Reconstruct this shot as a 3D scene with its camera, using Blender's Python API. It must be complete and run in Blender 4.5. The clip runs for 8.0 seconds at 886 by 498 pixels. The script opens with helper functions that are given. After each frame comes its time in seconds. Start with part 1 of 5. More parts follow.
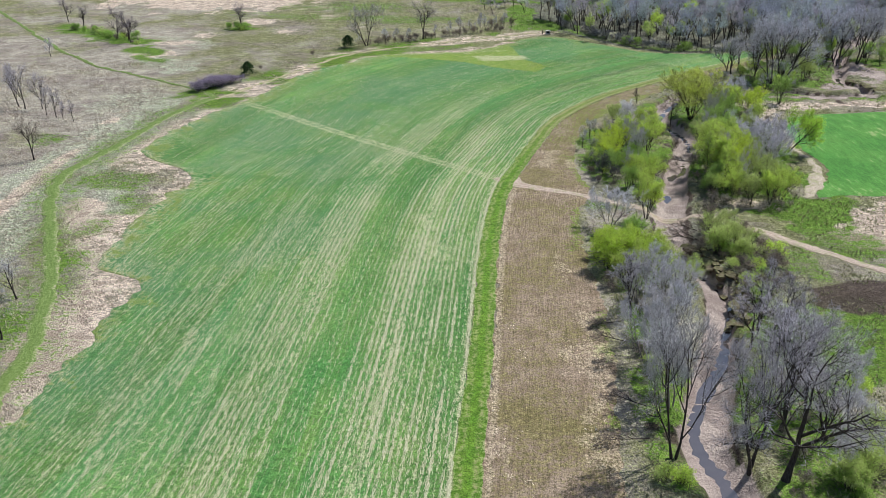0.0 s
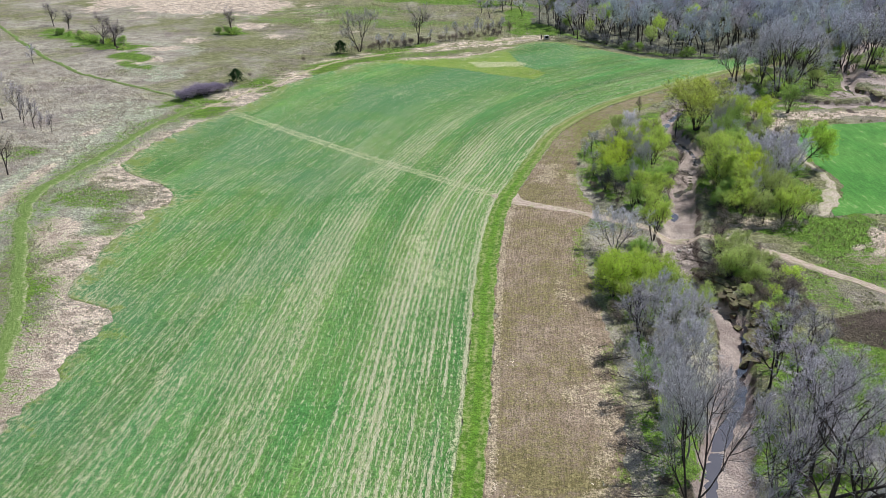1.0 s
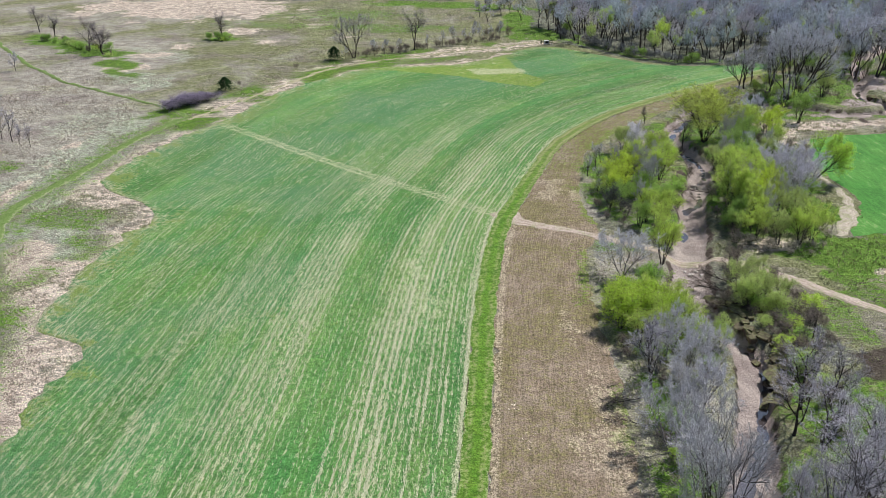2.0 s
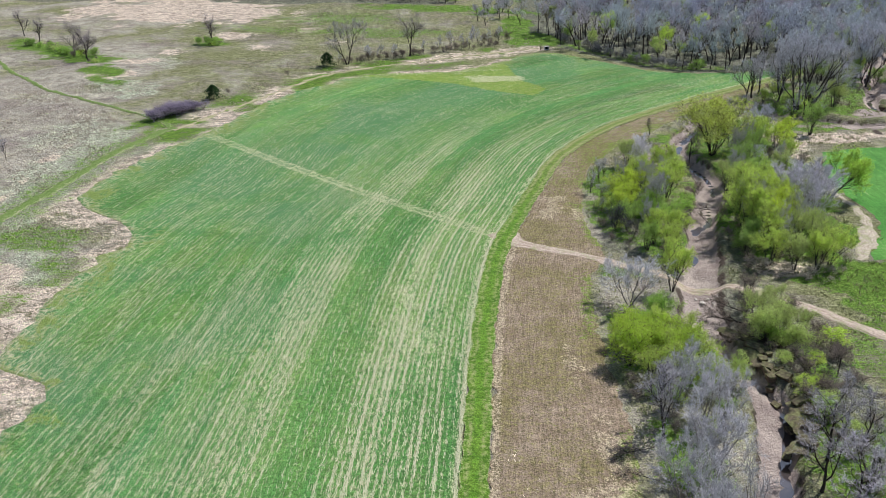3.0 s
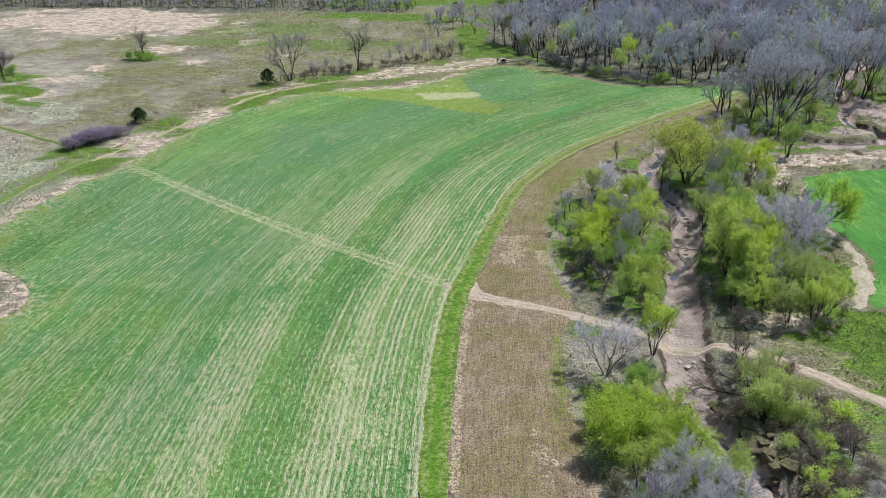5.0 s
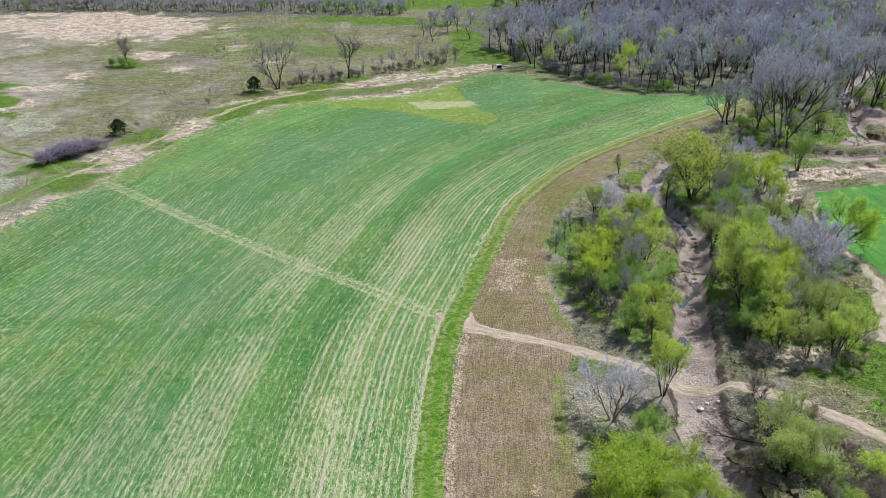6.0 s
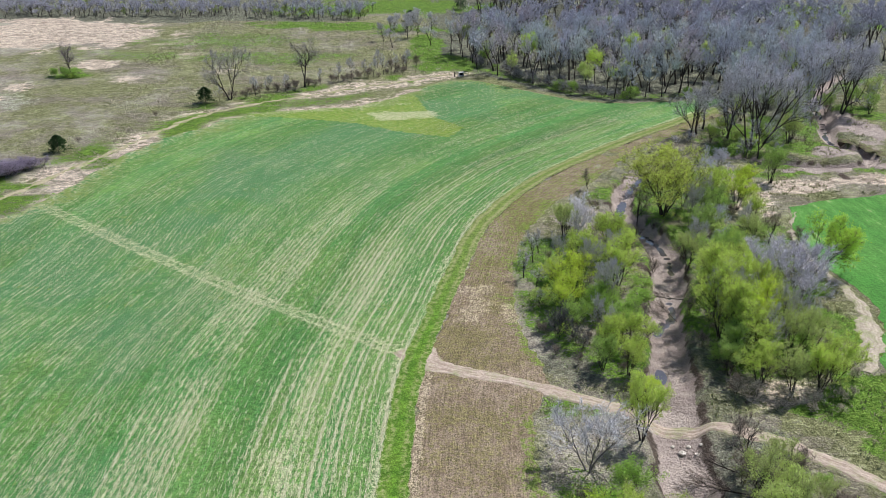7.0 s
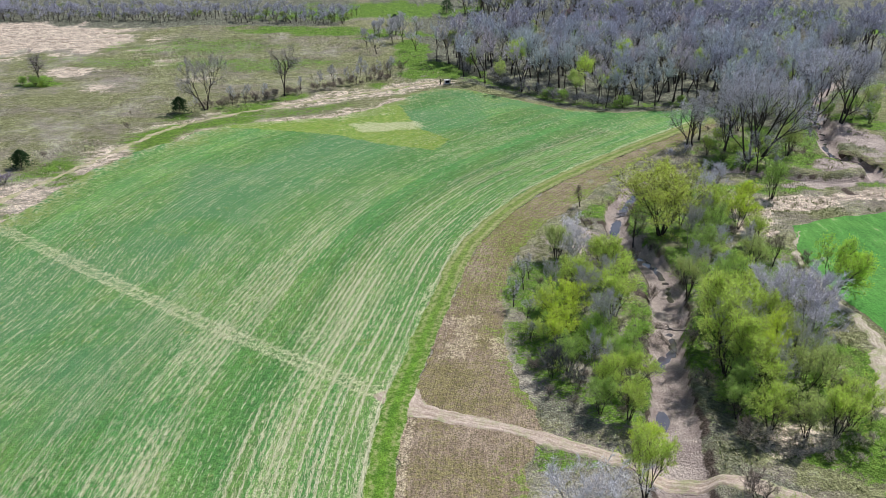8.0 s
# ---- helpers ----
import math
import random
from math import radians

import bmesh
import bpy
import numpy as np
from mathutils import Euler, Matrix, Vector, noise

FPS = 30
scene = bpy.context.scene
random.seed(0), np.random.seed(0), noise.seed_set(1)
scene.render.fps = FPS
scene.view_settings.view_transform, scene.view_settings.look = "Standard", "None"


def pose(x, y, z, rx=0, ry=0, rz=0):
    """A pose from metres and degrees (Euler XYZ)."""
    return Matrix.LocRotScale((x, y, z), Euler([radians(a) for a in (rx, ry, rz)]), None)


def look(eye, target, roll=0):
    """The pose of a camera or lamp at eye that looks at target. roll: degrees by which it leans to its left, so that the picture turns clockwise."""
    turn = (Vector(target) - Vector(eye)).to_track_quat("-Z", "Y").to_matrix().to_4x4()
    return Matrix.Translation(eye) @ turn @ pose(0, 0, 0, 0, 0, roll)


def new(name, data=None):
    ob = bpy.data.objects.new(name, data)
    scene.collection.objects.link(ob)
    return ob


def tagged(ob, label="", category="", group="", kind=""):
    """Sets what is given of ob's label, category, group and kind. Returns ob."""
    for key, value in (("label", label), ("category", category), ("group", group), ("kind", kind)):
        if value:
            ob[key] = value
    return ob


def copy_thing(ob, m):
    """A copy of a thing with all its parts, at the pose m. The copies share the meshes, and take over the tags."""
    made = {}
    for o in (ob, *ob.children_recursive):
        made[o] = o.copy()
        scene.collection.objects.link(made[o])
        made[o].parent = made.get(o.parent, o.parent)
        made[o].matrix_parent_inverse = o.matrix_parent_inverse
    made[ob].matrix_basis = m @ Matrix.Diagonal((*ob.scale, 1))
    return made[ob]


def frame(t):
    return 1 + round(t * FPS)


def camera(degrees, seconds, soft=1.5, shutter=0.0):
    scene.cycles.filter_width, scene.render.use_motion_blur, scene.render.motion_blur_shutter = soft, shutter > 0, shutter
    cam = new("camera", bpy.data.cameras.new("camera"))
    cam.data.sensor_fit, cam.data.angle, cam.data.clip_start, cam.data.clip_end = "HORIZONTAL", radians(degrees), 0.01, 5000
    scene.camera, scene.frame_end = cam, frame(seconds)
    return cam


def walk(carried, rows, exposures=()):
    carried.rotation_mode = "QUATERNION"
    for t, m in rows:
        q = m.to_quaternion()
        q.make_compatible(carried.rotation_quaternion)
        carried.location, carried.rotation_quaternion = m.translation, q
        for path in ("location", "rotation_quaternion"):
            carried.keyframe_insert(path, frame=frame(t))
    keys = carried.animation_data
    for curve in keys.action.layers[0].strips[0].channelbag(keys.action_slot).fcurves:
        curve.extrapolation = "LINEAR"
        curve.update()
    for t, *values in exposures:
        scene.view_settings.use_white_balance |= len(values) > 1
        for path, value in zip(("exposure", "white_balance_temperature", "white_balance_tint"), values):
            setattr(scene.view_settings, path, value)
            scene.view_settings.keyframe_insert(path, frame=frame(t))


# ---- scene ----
cam = camera(54.9, 8.0, soft=0.8)
PATH = [
    (0, (0.028, 0.043, 59.924), (0.016, 1.856, 59.08), -0.1),
    (0.5, (0.235, 4.85, 59.855), (0.227, 6.663, 59.011), -0.1),
    (1, (0.454, 9.634, 59.785), (0.448, 11.447, 58.941), -0.1),
    (1.5, (0.652, 14.413, 59.736), (0.648, 16.226, 58.893), -0.1),
    (1.7, (0.722, 16.316, 59.728), (0.718, 18.13, 58.884), -0.2),
    (3, (1.298, 28.726, 59.536), (1.3, 30.539, 58.693), -0.1),
    (3.5, (1.636, 33.535, 59.459), (1.639, 35.349, 58.616), -0.1),
    (4, (2.036, 38.342, 59.395), (2.075, 40.155, 58.553), -0.1),
    (4.5, (2.668, 43.157, 59.335), (2.724, 44.97, 58.493), -0.1),
    (4.7, (2.899, 45.057, 59.318), (2.983, 46.87, 58.477), 0.0),
    (5.8, (3.995, 55.68, 59.137), (4.099, 57.492, 58.295), 0.1),
    (6, (4.264, 57.59, 59.126), (4.369, 59.401, 58.285), 0.0),
    (6.5, (5.054, 62.297, 59.087), (5.211, 64.105, 58.246), 0.1),
    (7, (5.675, 67.023, 59.057), (5.86, 68.829, 58.217), 0.2),
    (7.5, (6.388, 71.761, 59.007), (6.591, 73.565, 58.168), 0.2),
    (8, (7.252, 76.554, 58.94), (7.464, 78.356, 58.101), 0.3),
]
walk(cam, [(t, look(eye, target, roll)) for t, eye, target, roll in PATH])

# ---- light ----
SUN_TO = Vector((0.66, 0.54, 1.2)).normalized()
world = bpy.data.worlds.new("sky")
scene.world = world
world.use_nodes = True
sky = world.node_tree.nodes.new("ShaderNodeTexSky")
sky.sky_type, sky.sun_disc = "NISHITA", False
sky.sun_elevation = math.asin(SUN_TO.z)
sky.sun_rotation = math.atan2(SUN_TO.x, SUN_TO.y)
background = world.node_tree.nodes["Background"]
world.node_tree.links.new(sky.outputs[0], background.inputs[0])
background.inputs[1].default_value = 0.08
sun = new("sun", bpy.data.lights.new("sun", "SUN"))
sun.data.energy, sun.data.angle, sun.data.color = 4.4, radians(0.6), (1.0, 0.96, 0.92)
sun.matrix_world = look((0, 0, 200), Vector((0, 0, 200)) - SUN_TO)


# ---- numeric helpers ----
rng = np.random.default_rng(11)
LATTICE = np.random.default_rng(5).random((256, 256))


def vnoise(x, y):
    """Smooth value noise, -1 to 1, one lump a metre."""
    x, y = np.asarray(x, float), np.asarray(y, float)
    i, j = np.floor(x).astype(int), np.floor(y).astype(int)
    u, v = x - i, y - j
    u, v = u * u * (3 - 2 * u), v * v * (3 - 2 * v)
    a, b = LATTICE[i % 256, j % 256], LATTICE[(i + 1) % 256, j % 256]
    c, d = LATTICE[i % 256, (j + 1) % 256], LATTICE[(i + 1) % 256, (j + 1) % 256]
    return 2 * ((a * (1 - u) + b * u) * (1 - v) + (c * (1 - u) + d * u) * v) - 1


def fbm(x, y, size, octaves=4):
    total, gain = 0, 1.0
    for k in range(octaves):
        total = total + gain * vnoise(np.asarray(x) / size + 17.3 * k, np.asarray(y) / size + 5.1 * k)
        size, gain = size / 2.1, gain * 0.55
    return total


def step(a, b, x):
    t = np.clip((np.asarray(x, float) - a) / (b - a), 0, 1)
    return t * t * (3 - 2 * t)


def curve(points, spacing=0.5):
    """A smooth line through the points, at even spacing."""
    p = np.array(points, float)
    p = np.vstack([2 * p[0] - p[1], p, 2 * p[-1] - p[-2]])
    out = []
    for a, b, c, d in zip(p[:-3], p[1:-2], p[2:-1], p[3:]):
        n = max(2, int(np.linalg.norm(c - b) / spacing * 2))
        t = np.linspace(0, 1, n, endpoint=False)[:, None]
        out.append(0.5 * (2 * b + (c - a) * t + (2 * a - 5 * b + 4 * c - d) * t ** 2 + (3 * b - a - 3 * c + d) * t ** 3))
    q = np.vstack(out + [p[-2:-1]])
    length = np.concatenate([[0], np.cumsum(np.linalg.norm(np.diff(q, axis=0), axis=1))])
    s = np.arange(0, length[-1], spacing)
    return np.stack([np.interp(s, length, q[:, k]) for k in range(q.shape[1])], 1)


def normals(line):
    """The way to the left of a line, point by point."""
    t = np.gradient(line, axis=0)
    t /= np.linalg.norm(t, axis=1)[:, None]
    return np.stack([-t[:, 1], t[:, 0]], 1)


def far_from(x, y, line, every=3):
    """The distance to a line, and the index of its nearest point."""
    shape = np.shape(x)
    p = np.stack([np.ravel(x), np.ravel(y)], 1)
    q = line[::every]
    best, where = np.full(len(p), 1e9), np.zeros(len(p), int)
    for a in range(0, len(p), 20000):
        d = ((p[a:a + 20000, None, 0] - q[None, :, 0]) ** 2 + (p[a:a + 20000, None, 1] - q[None, :, 1]) ** 2)
        where[a:a + 20000] = d.argmin(1)
        best[a:a + 20000] = d.min(1)
    return np.sqrt(best).reshape(shape), (where * every).reshape(shape)


def inside(x, y, outline):
    """Which points lie within a closed outline."""
    x, y = np.asarray(x, float), np.asarray(y, float)
    result = np.zeros(x.shape, bool)
    for (ax, ay), (bx, by) in zip(outline, np.roll(outline, -1, axis=0)):
        if ay != by:
            result ^= ((ay > y) != (by > y)) & (x < (bx - ax) * (y - ay) / (by - ay) + ax)
    return result


def blob(x, y, cx, cy, rx, ry, turn=0.0, ragged=0.5, size=5.0):
    """A soft patch with an uneven rim, 0 to 1."""
    c, s = math.cos(radians(turn)), math.sin(radians(turn))
    u, v = ((x - cx) * c + (y - cy) * s) / rx, ((y - cy) * c - (x - cx) * s) / ry
    return step(1.25, 0.7, np.hypot(u, v) + ragged * fbm(x, y, size))


def sheet_mesh(name, verts, faces, values=()):
    mesh = bpy.data.meshes.new(name)
    mesh.from_pydata(np.asarray(verts).tolist(), [], np.asarray(faces).tolist() if len(faces) else [])
    for key, value in dict(values).items():
        mesh.attributes.new(key, "FLOAT", "POINT").data.foreach_set("value", np.ascontiguousarray(np.ravel(value), np.float32))
    mesh.polygons.foreach_set("use_smooth", np.ones(len(mesh.polygons), bool))
    mesh.update()
    return mesh


def grid_faces(n, m):
    a = (np.arange(n - 1)[:, None] * m + np.arange(m - 1)[None]).ravel()
    return np.stack([a, a + m, a + m + 1, a + 1], 1)


# ---- the lines of the plan ----
LANE = curve([(-4.5, 20), (-1.2, 50), (0.4, 68.4), (2.7, 94.2), (4.7, 120.5), (6.8, 141), (9.7, 158.1), (14.6, 174), (22.9, 199),
              (29.9, 212.5), (40, 226.5), (52, 238.2), (68, 252), (86, 266), (103, 279)], 0.6)
CREEK = curve([(20, 20), (27, 50), (29.6, 69), (29.4, 79), (33.6, 91), (38.6, 105), (41.2, 114), (39.8, 123), (38.2, 132), (40, 141), (42.6, 152),
               (45.6, 161), (47.6, 169), (51.8, 179), (55, 189), (55, 198), (53.2, 205), (54.6, 213), (58.5, 221.5), (66, 231), (77, 238), (88, 236), (98, 230.5),
               (107, 228.5), (114, 230), (116.5, 236), (114.5, 244), (116, 252), (121, 262), (127, 278), (136, 292), (150, 310)], 0.6)
THALWEG = curve([(20, 20), (26.5, 50), (29.9, 70), (28.6, 77.5), (28.8, 82), (30.7, 86.5), (33, 91), (36.2, 96.3), (38.8, 102), (42, 109.8), (42.4, 116),
                 (41, 121.5), (38.4, 126), (37.4, 131), (39, 139), (41.4, 150), (43.4, 157.5), (45.6, 163), (46.4, 168), (50, 171.4), (51.4, 177.7), (54.4, 184.5),
                 (56, 193), (54.6, 200), (52, 205), (55, 214), (58, 220), (66, 231), (77, 238.6), (88, 235), (98, 231), (107, 227.6), (114.6, 230), (116, 236),
                 (115, 244), (116, 252), (121, 262), (127, 278), (136, 292), (150, 310)], 0.6)
ROAD = curve([(11.2, 163.5), (13, 160), (16.1, 157.8), (22, 155), (29, 151.2), (37, 146.3), (42, 144), (47.2, 142.3), (52.8, 137.8), (57, 133), (62, 127.5), (72, 118), (95, 100)], 0.4)
MOWN = curve([(-50, 50), (-55, 86), (-55.2, 94), (-56.6, 101), (-60.7, 115), (-67.4, 130.6), (-75.4, 150), (-78.9, 163), (-77.9, 171.6), (-75.5, 180), (-73.6, 189.3),
              (-71.9, 199.2), (-69.6, 210), (-65.5, 221), (-62, 226)], 0.5)
FARM_PATH = curve([(-62, 223.5), (-53.5, 240.5), (-44, 259), (-34.4, 276), (-21, 288), (-4, 297), (14, 306.5), (33, 316)], 0.5)
HILL_PATH = curve([(-215, 400), (-170, 340), (-129, 285.7), (-101.7, 257.1), (-74, 237), (-62, 224.5)], 0.6)
SAND_PATH = curve([(84, 204), (79, 194), (77.2, 183), (77.4, 171), (73, 159.5), (68, 152)], 0.4)
STRIP_EDGE = curve([(8, 20), (15, 50), (18.3, 68.4), (20.8, 86.6), (22.7, 106.1), (23, 126.8), (23.6, 143), (27, 151), (28.3, 157), (27.2, 163),
                    (27.3, 172.2), (29.2, 186.5), (33.1, 197.8), (40.6, 210.8), (52, 223), (64, 238), (76, 249), (97, 268)], 0.6)
FIELD_RIM = curve([(-44, 10), (-50, 50), (-51.3, 79.7), (-50.6, 87.4), (-49.3, 95.3), (-48.5, 106), (-47.6, 116), (-51, 118.6), (-56.8, 121.5), (-57, 129.5),
                   (-56.2, 143.8), (-54, 154.1), (-51.9, 161.5), (-57, 169.5), (-65.5, 175.5), (-68, 184), (-66.2, 195), (-61, 208), (-54.6, 221.4), (-49.1, 235.3), (-42.7, 252.7),
                   (-32.6, 267.2), (-22.5, 277.3), (-11, 281), (4, 284), (15, 291), (25, 303),
                   (36, 309), (46, 302), (57, 288.5), (70, 281), (93, 281.5), (125, 292)], 0.8)
FIELD_EAST = curve([(84.1, 206.2), (93.1, 209), (104.6, 210.6), (150, 216), (215, 210), (200, 150), (150, 146), (84, 152.9), (70.5, 152), (75.5, 160.5),
                    (79, 170), (78.6, 182), (80, 195), (84.1, 206.2)], 0.6)
FOREST_RIM = curve([(34, 345), (40, 325), (49.6, 309), (64, 289.5), (77, 283.5), (93, 284.5), (101, 272), (108, 262), (121, 266), (133, 283), (160, 300), (230, 318), (300, 330)], 1.0)


def height(x, y):
    """The lie of the land: level fields, a cut creek, an uneven meadow."""
    x, y = np.asarray(x, float), np.asarray(y, float)
    d, _ = far_from(x, y, CREEK)
    dt, _ = far_from(x, y, THALWEG)
    ford = step(14, 5, np.hypot(x - 42, y - 144))
    wide = 1.55 + 0.6 * fbm(x, y, 7, 3) + 0.5 * ford + 0.5 * step(100, 92, y)
    cut = step(wide + 1.3 + 1.2 * ford, wide, d)
    z = -cut * (1.8 - 0.35 * ford + 0.1 * fbm(x, y, 2.5, 2)) - (0.34 + 0.16 * step(116, 104, y)) * step(1.6, 0.3, dt) * (0.85 + 0.5 * vnoise(x / 9, y / 9) * step(100, 112, y)) * cut
    z += step(18, 7, d) * (1 - cut) * 0.28 * fbm(x, y, 4.5, 3) * step(2, 5, far_from(x, y, ROAD)[0]) * step(0.8, 4, far_from(x, y, STRIP_EDGE)[0])
    meadow = np.maximum(step(-72, -100, x), step(318, 345, y))
    z += meadow * 0.55 * fbm(x, y, 22, 3)
    return z


# ---- materials ----
class Paint:
    """A node material, built up socket by socket."""

    def __init__(self, name, rough=0.9, gloss=0.2):
        self.material = bpy.data.materials.new(name)
        self.material.use_nodes = True
        self.tree = self.material.node_tree
        self.shader = self.tree.nodes["Principled BSDF"]
        self.shader.inputs["Roughness"].default_value = rough
        self.shader.inputs["Specular IOR Level"].default_value = gloss

    def put(self, socket, value):
        if isinstance(value, bpy.types.NodeSocket):
            self.tree.links.new(value, socket)
        elif value is not None:
            socket.default_value = (*value, 1) if isinstance(value, tuple) and len(value) == 3 and socket.type == "RGBA" else value

    def place(self, scale=(1, 1, 1)):
        node = self.tree.nodes.new("ShaderNodeMapping")
        node.inputs["Scale"].default_value = scale
        self.put(node.inputs[0], self.tree.nodes.new("ShaderNodeTexCoord").outputs["Object"])
        return node.outputs[0]

    def attribute(self, name):
        node = self.tree.nodes.new("ShaderNodeAttribute")
        node.attribute_name = name
        return node.outputs["Fac"]

    def along(self, u, v, su, sv):
        node = self.tree.nodes.new("ShaderNodeCombineXYZ")
        self.put(node.inputs[0], self.math("MULTIPLY", u, su))
        self.put(node.inputs[1], self.math("MULTIPLY", v, sv))
        return node.outputs[0]

    def noise(self, where, scale, detail=4.0, rough=0.6, bend=0.0):
        node = self.tree.nodes.new("ShaderNodeTexNoise")
        self.put(node.inputs["Vector"], where)
        for key, value in (("Scale", scale), ("Detail", detail), ("Roughness", rough), ("Distortion", bend)):
            node.inputs[key].default_value = value
        return node.outputs["Fac"]

    def math(self, kind, a, b=None, c=None):
        node = self.tree.nodes.new("ShaderNodeMath")
        node.operation = kind
        for socket, value in zip(node.inputs, (a, b, c)):
            self.put(socket, value)
        return node.outputs[0]

    def span(self, value, a, b, low=0.0, high=1.0):
        node = self.tree.nodes.new("ShaderNodeMapRange")
        for socket, v in zip(node.inputs, (value, a, b, low, high)):
            self.put(socket, v)
        return node.outputs[0]

    def mix(self, factor, a, b, kind="MIX"):
        node = self.tree.nodes.new("ShaderNodeMix")
        node.data_type, node.blend_type = "RGBA", kind
        self.put(node.inputs[0], factor)
        self.put(node.inputs[6], a)
        self.put(node.inputs[7], b)
        return node.outputs[2]

    def gain(self, colour, value, a, b, low, high):
        """The colour, brighter or darker with a value."""
        return self.mix(1.0, colour, self.span(value, a, b, low, high), "MULTIPLY")

    def random(self):
        return self.tree.nodes.new("ShaderNodeObjectInfo").outputs["Random"]

    def tint(self):
        return self.tree.nodes.new("ShaderNodeObjectInfo").outputs["Color"]

    def island(self):
        return self.tree.nodes.new("ShaderNodeNewGeometry").outputs["Random Per Island"]

    def done(self, colour, bump=None, strength=0.5, depth=0.1):
        self.put(self.shader.inputs["Base Color"], colour)
        if bump is not None:
            node = self.tree.nodes.new("ShaderNodeBump")
            node.inputs["Strength"].default_value, node.inputs["Distance"].default_value = strength, depth
            self.put(node.inputs["Height"], bump)
            self.put(self.shader.inputs["Normal"], node.outputs[0])
        return self.material


def ground_paint():
    p = Paint("meadow_ground", 0.95, 0.1)
    w = p.place()
    large, mid, fine, blades = p.noise(w, 0.045, 3, 0.55, 0.6), p.noise(w, 0.2, 5, 0.7, 0.6), p.noise(w, 1.1, 4, 0.75, 0.5), p.noise(w, 4.0, 2, 0.8)
    sweep, grain = p.noise(p.place((0.7, 1.0, 1)), 0.5, 5, 0.8, 1.0), p.noise(w, 2.2, 3, 0.8)

    def part(value, amount):
        return p.math("MULTIPLY", p.math("SUBTRACT", value, 0.5), amount)

    def rough(name, a, b, low, high, top=1.0):
        return p.span(p.math("ADD", p.attribute(name), p.math("ADD", part(sweep, a), part(grain, b))), low, high, 0, top)

    tone = p.math("ADD", p.attribute("olive"), p.math("ADD", part(large, 1.3), p.math("ADD", part(mid, 0.9), part(grain, 0.8))))
    dry = p.mix(p.span(mid, 0.4, 0.6), (0.335, 0.305, 0.255), (0.525, 0.495, 0.42))
    olive = p.mix(p.span(fine, 0.4, 0.6), (0.18, 0.195, 0.09), (0.31, 0.32, 0.17))
    colour = p.mix(p.span(tone, -0.12, 0.14), dry, olive)
    colour = p.mix(p.span(p.math("ADD", p.noise(w, 0.06, 3, 0.6, 0.8), part(sweep, 0.8)), 0.50, 0.64, 0, 0.6), colour, (0.27, 0.225, 0.215))
    bleached = p.mix(p.span(fine, 0.42, 0.6), (0.30, 0.36, 0.24), (0.60, 0.61, 0.50))
    colour = p.mix(rough("pale", 1.6, 1.8, 0.3, 0.7, 0.9), colour, bleached)
    # leaf litter, its colour darkened to carry the shade under the trees as well
    shaded_litter = p.mix(p.span(fine, 0.4, 0.6), (0.105, 0.112, 0.088), (0.255, 0.262, 0.20))
    colour = p.mix(rough("shaded_litter", 1.2, 1.0, 0.3, 0.7), colour, shaded_litter)
    tan = p.mix(p.span(sweep, 0.42, 0.58), (0.50, 0.405, 0.325), (0.72, 0.62, 0.53))
    colour = p.mix(rough("tan", 2.6, 1.6, 0.3, 0.6), colour, tan)
    green = p.mix(p.span(fine, 0.4, 0.6), (0.10, 0.20, 0.03), (0.175, 0.285, 0.055))
    colour = p.mix(rough("green", 2.4, 2.0, 0.3, 0.65), colour, green)
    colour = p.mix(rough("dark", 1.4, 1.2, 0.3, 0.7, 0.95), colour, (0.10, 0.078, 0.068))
    sand = p.mix(p.span(mid, 0.4, 0.62), (0.38, 0.315, 0.295), (0.58, 0.50, 0.46))
    sand = p.mix(p.span(grain, 0.56, 0.7, 0, 0.4), sand, (0.66, 0.58, 0.50))
    colour = p.gain(colour, sweep, 0.42, 0.6, 0.8, 1.28)
    colour = p.gain(colour, grain, 0.38, 0.58, 0.72, 1.16)
    colour = p.gain(colour, blades, 0.36, 0.64, 0.7, 1.35)
    colour = p.mix(rough("sand", 1.0, 0.8, 0.35, 0.65), colour, p.gain(sand, blades, 0.36, 0.64, 0.88, 1.1))
    return p.done(colour, p.math("ADD", p.math("ADD", blades, p.math("MULTIPLY", sweep, 2.0)), p.math("MULTIPLY", grain, 1.5)), 1.0, 0.3)


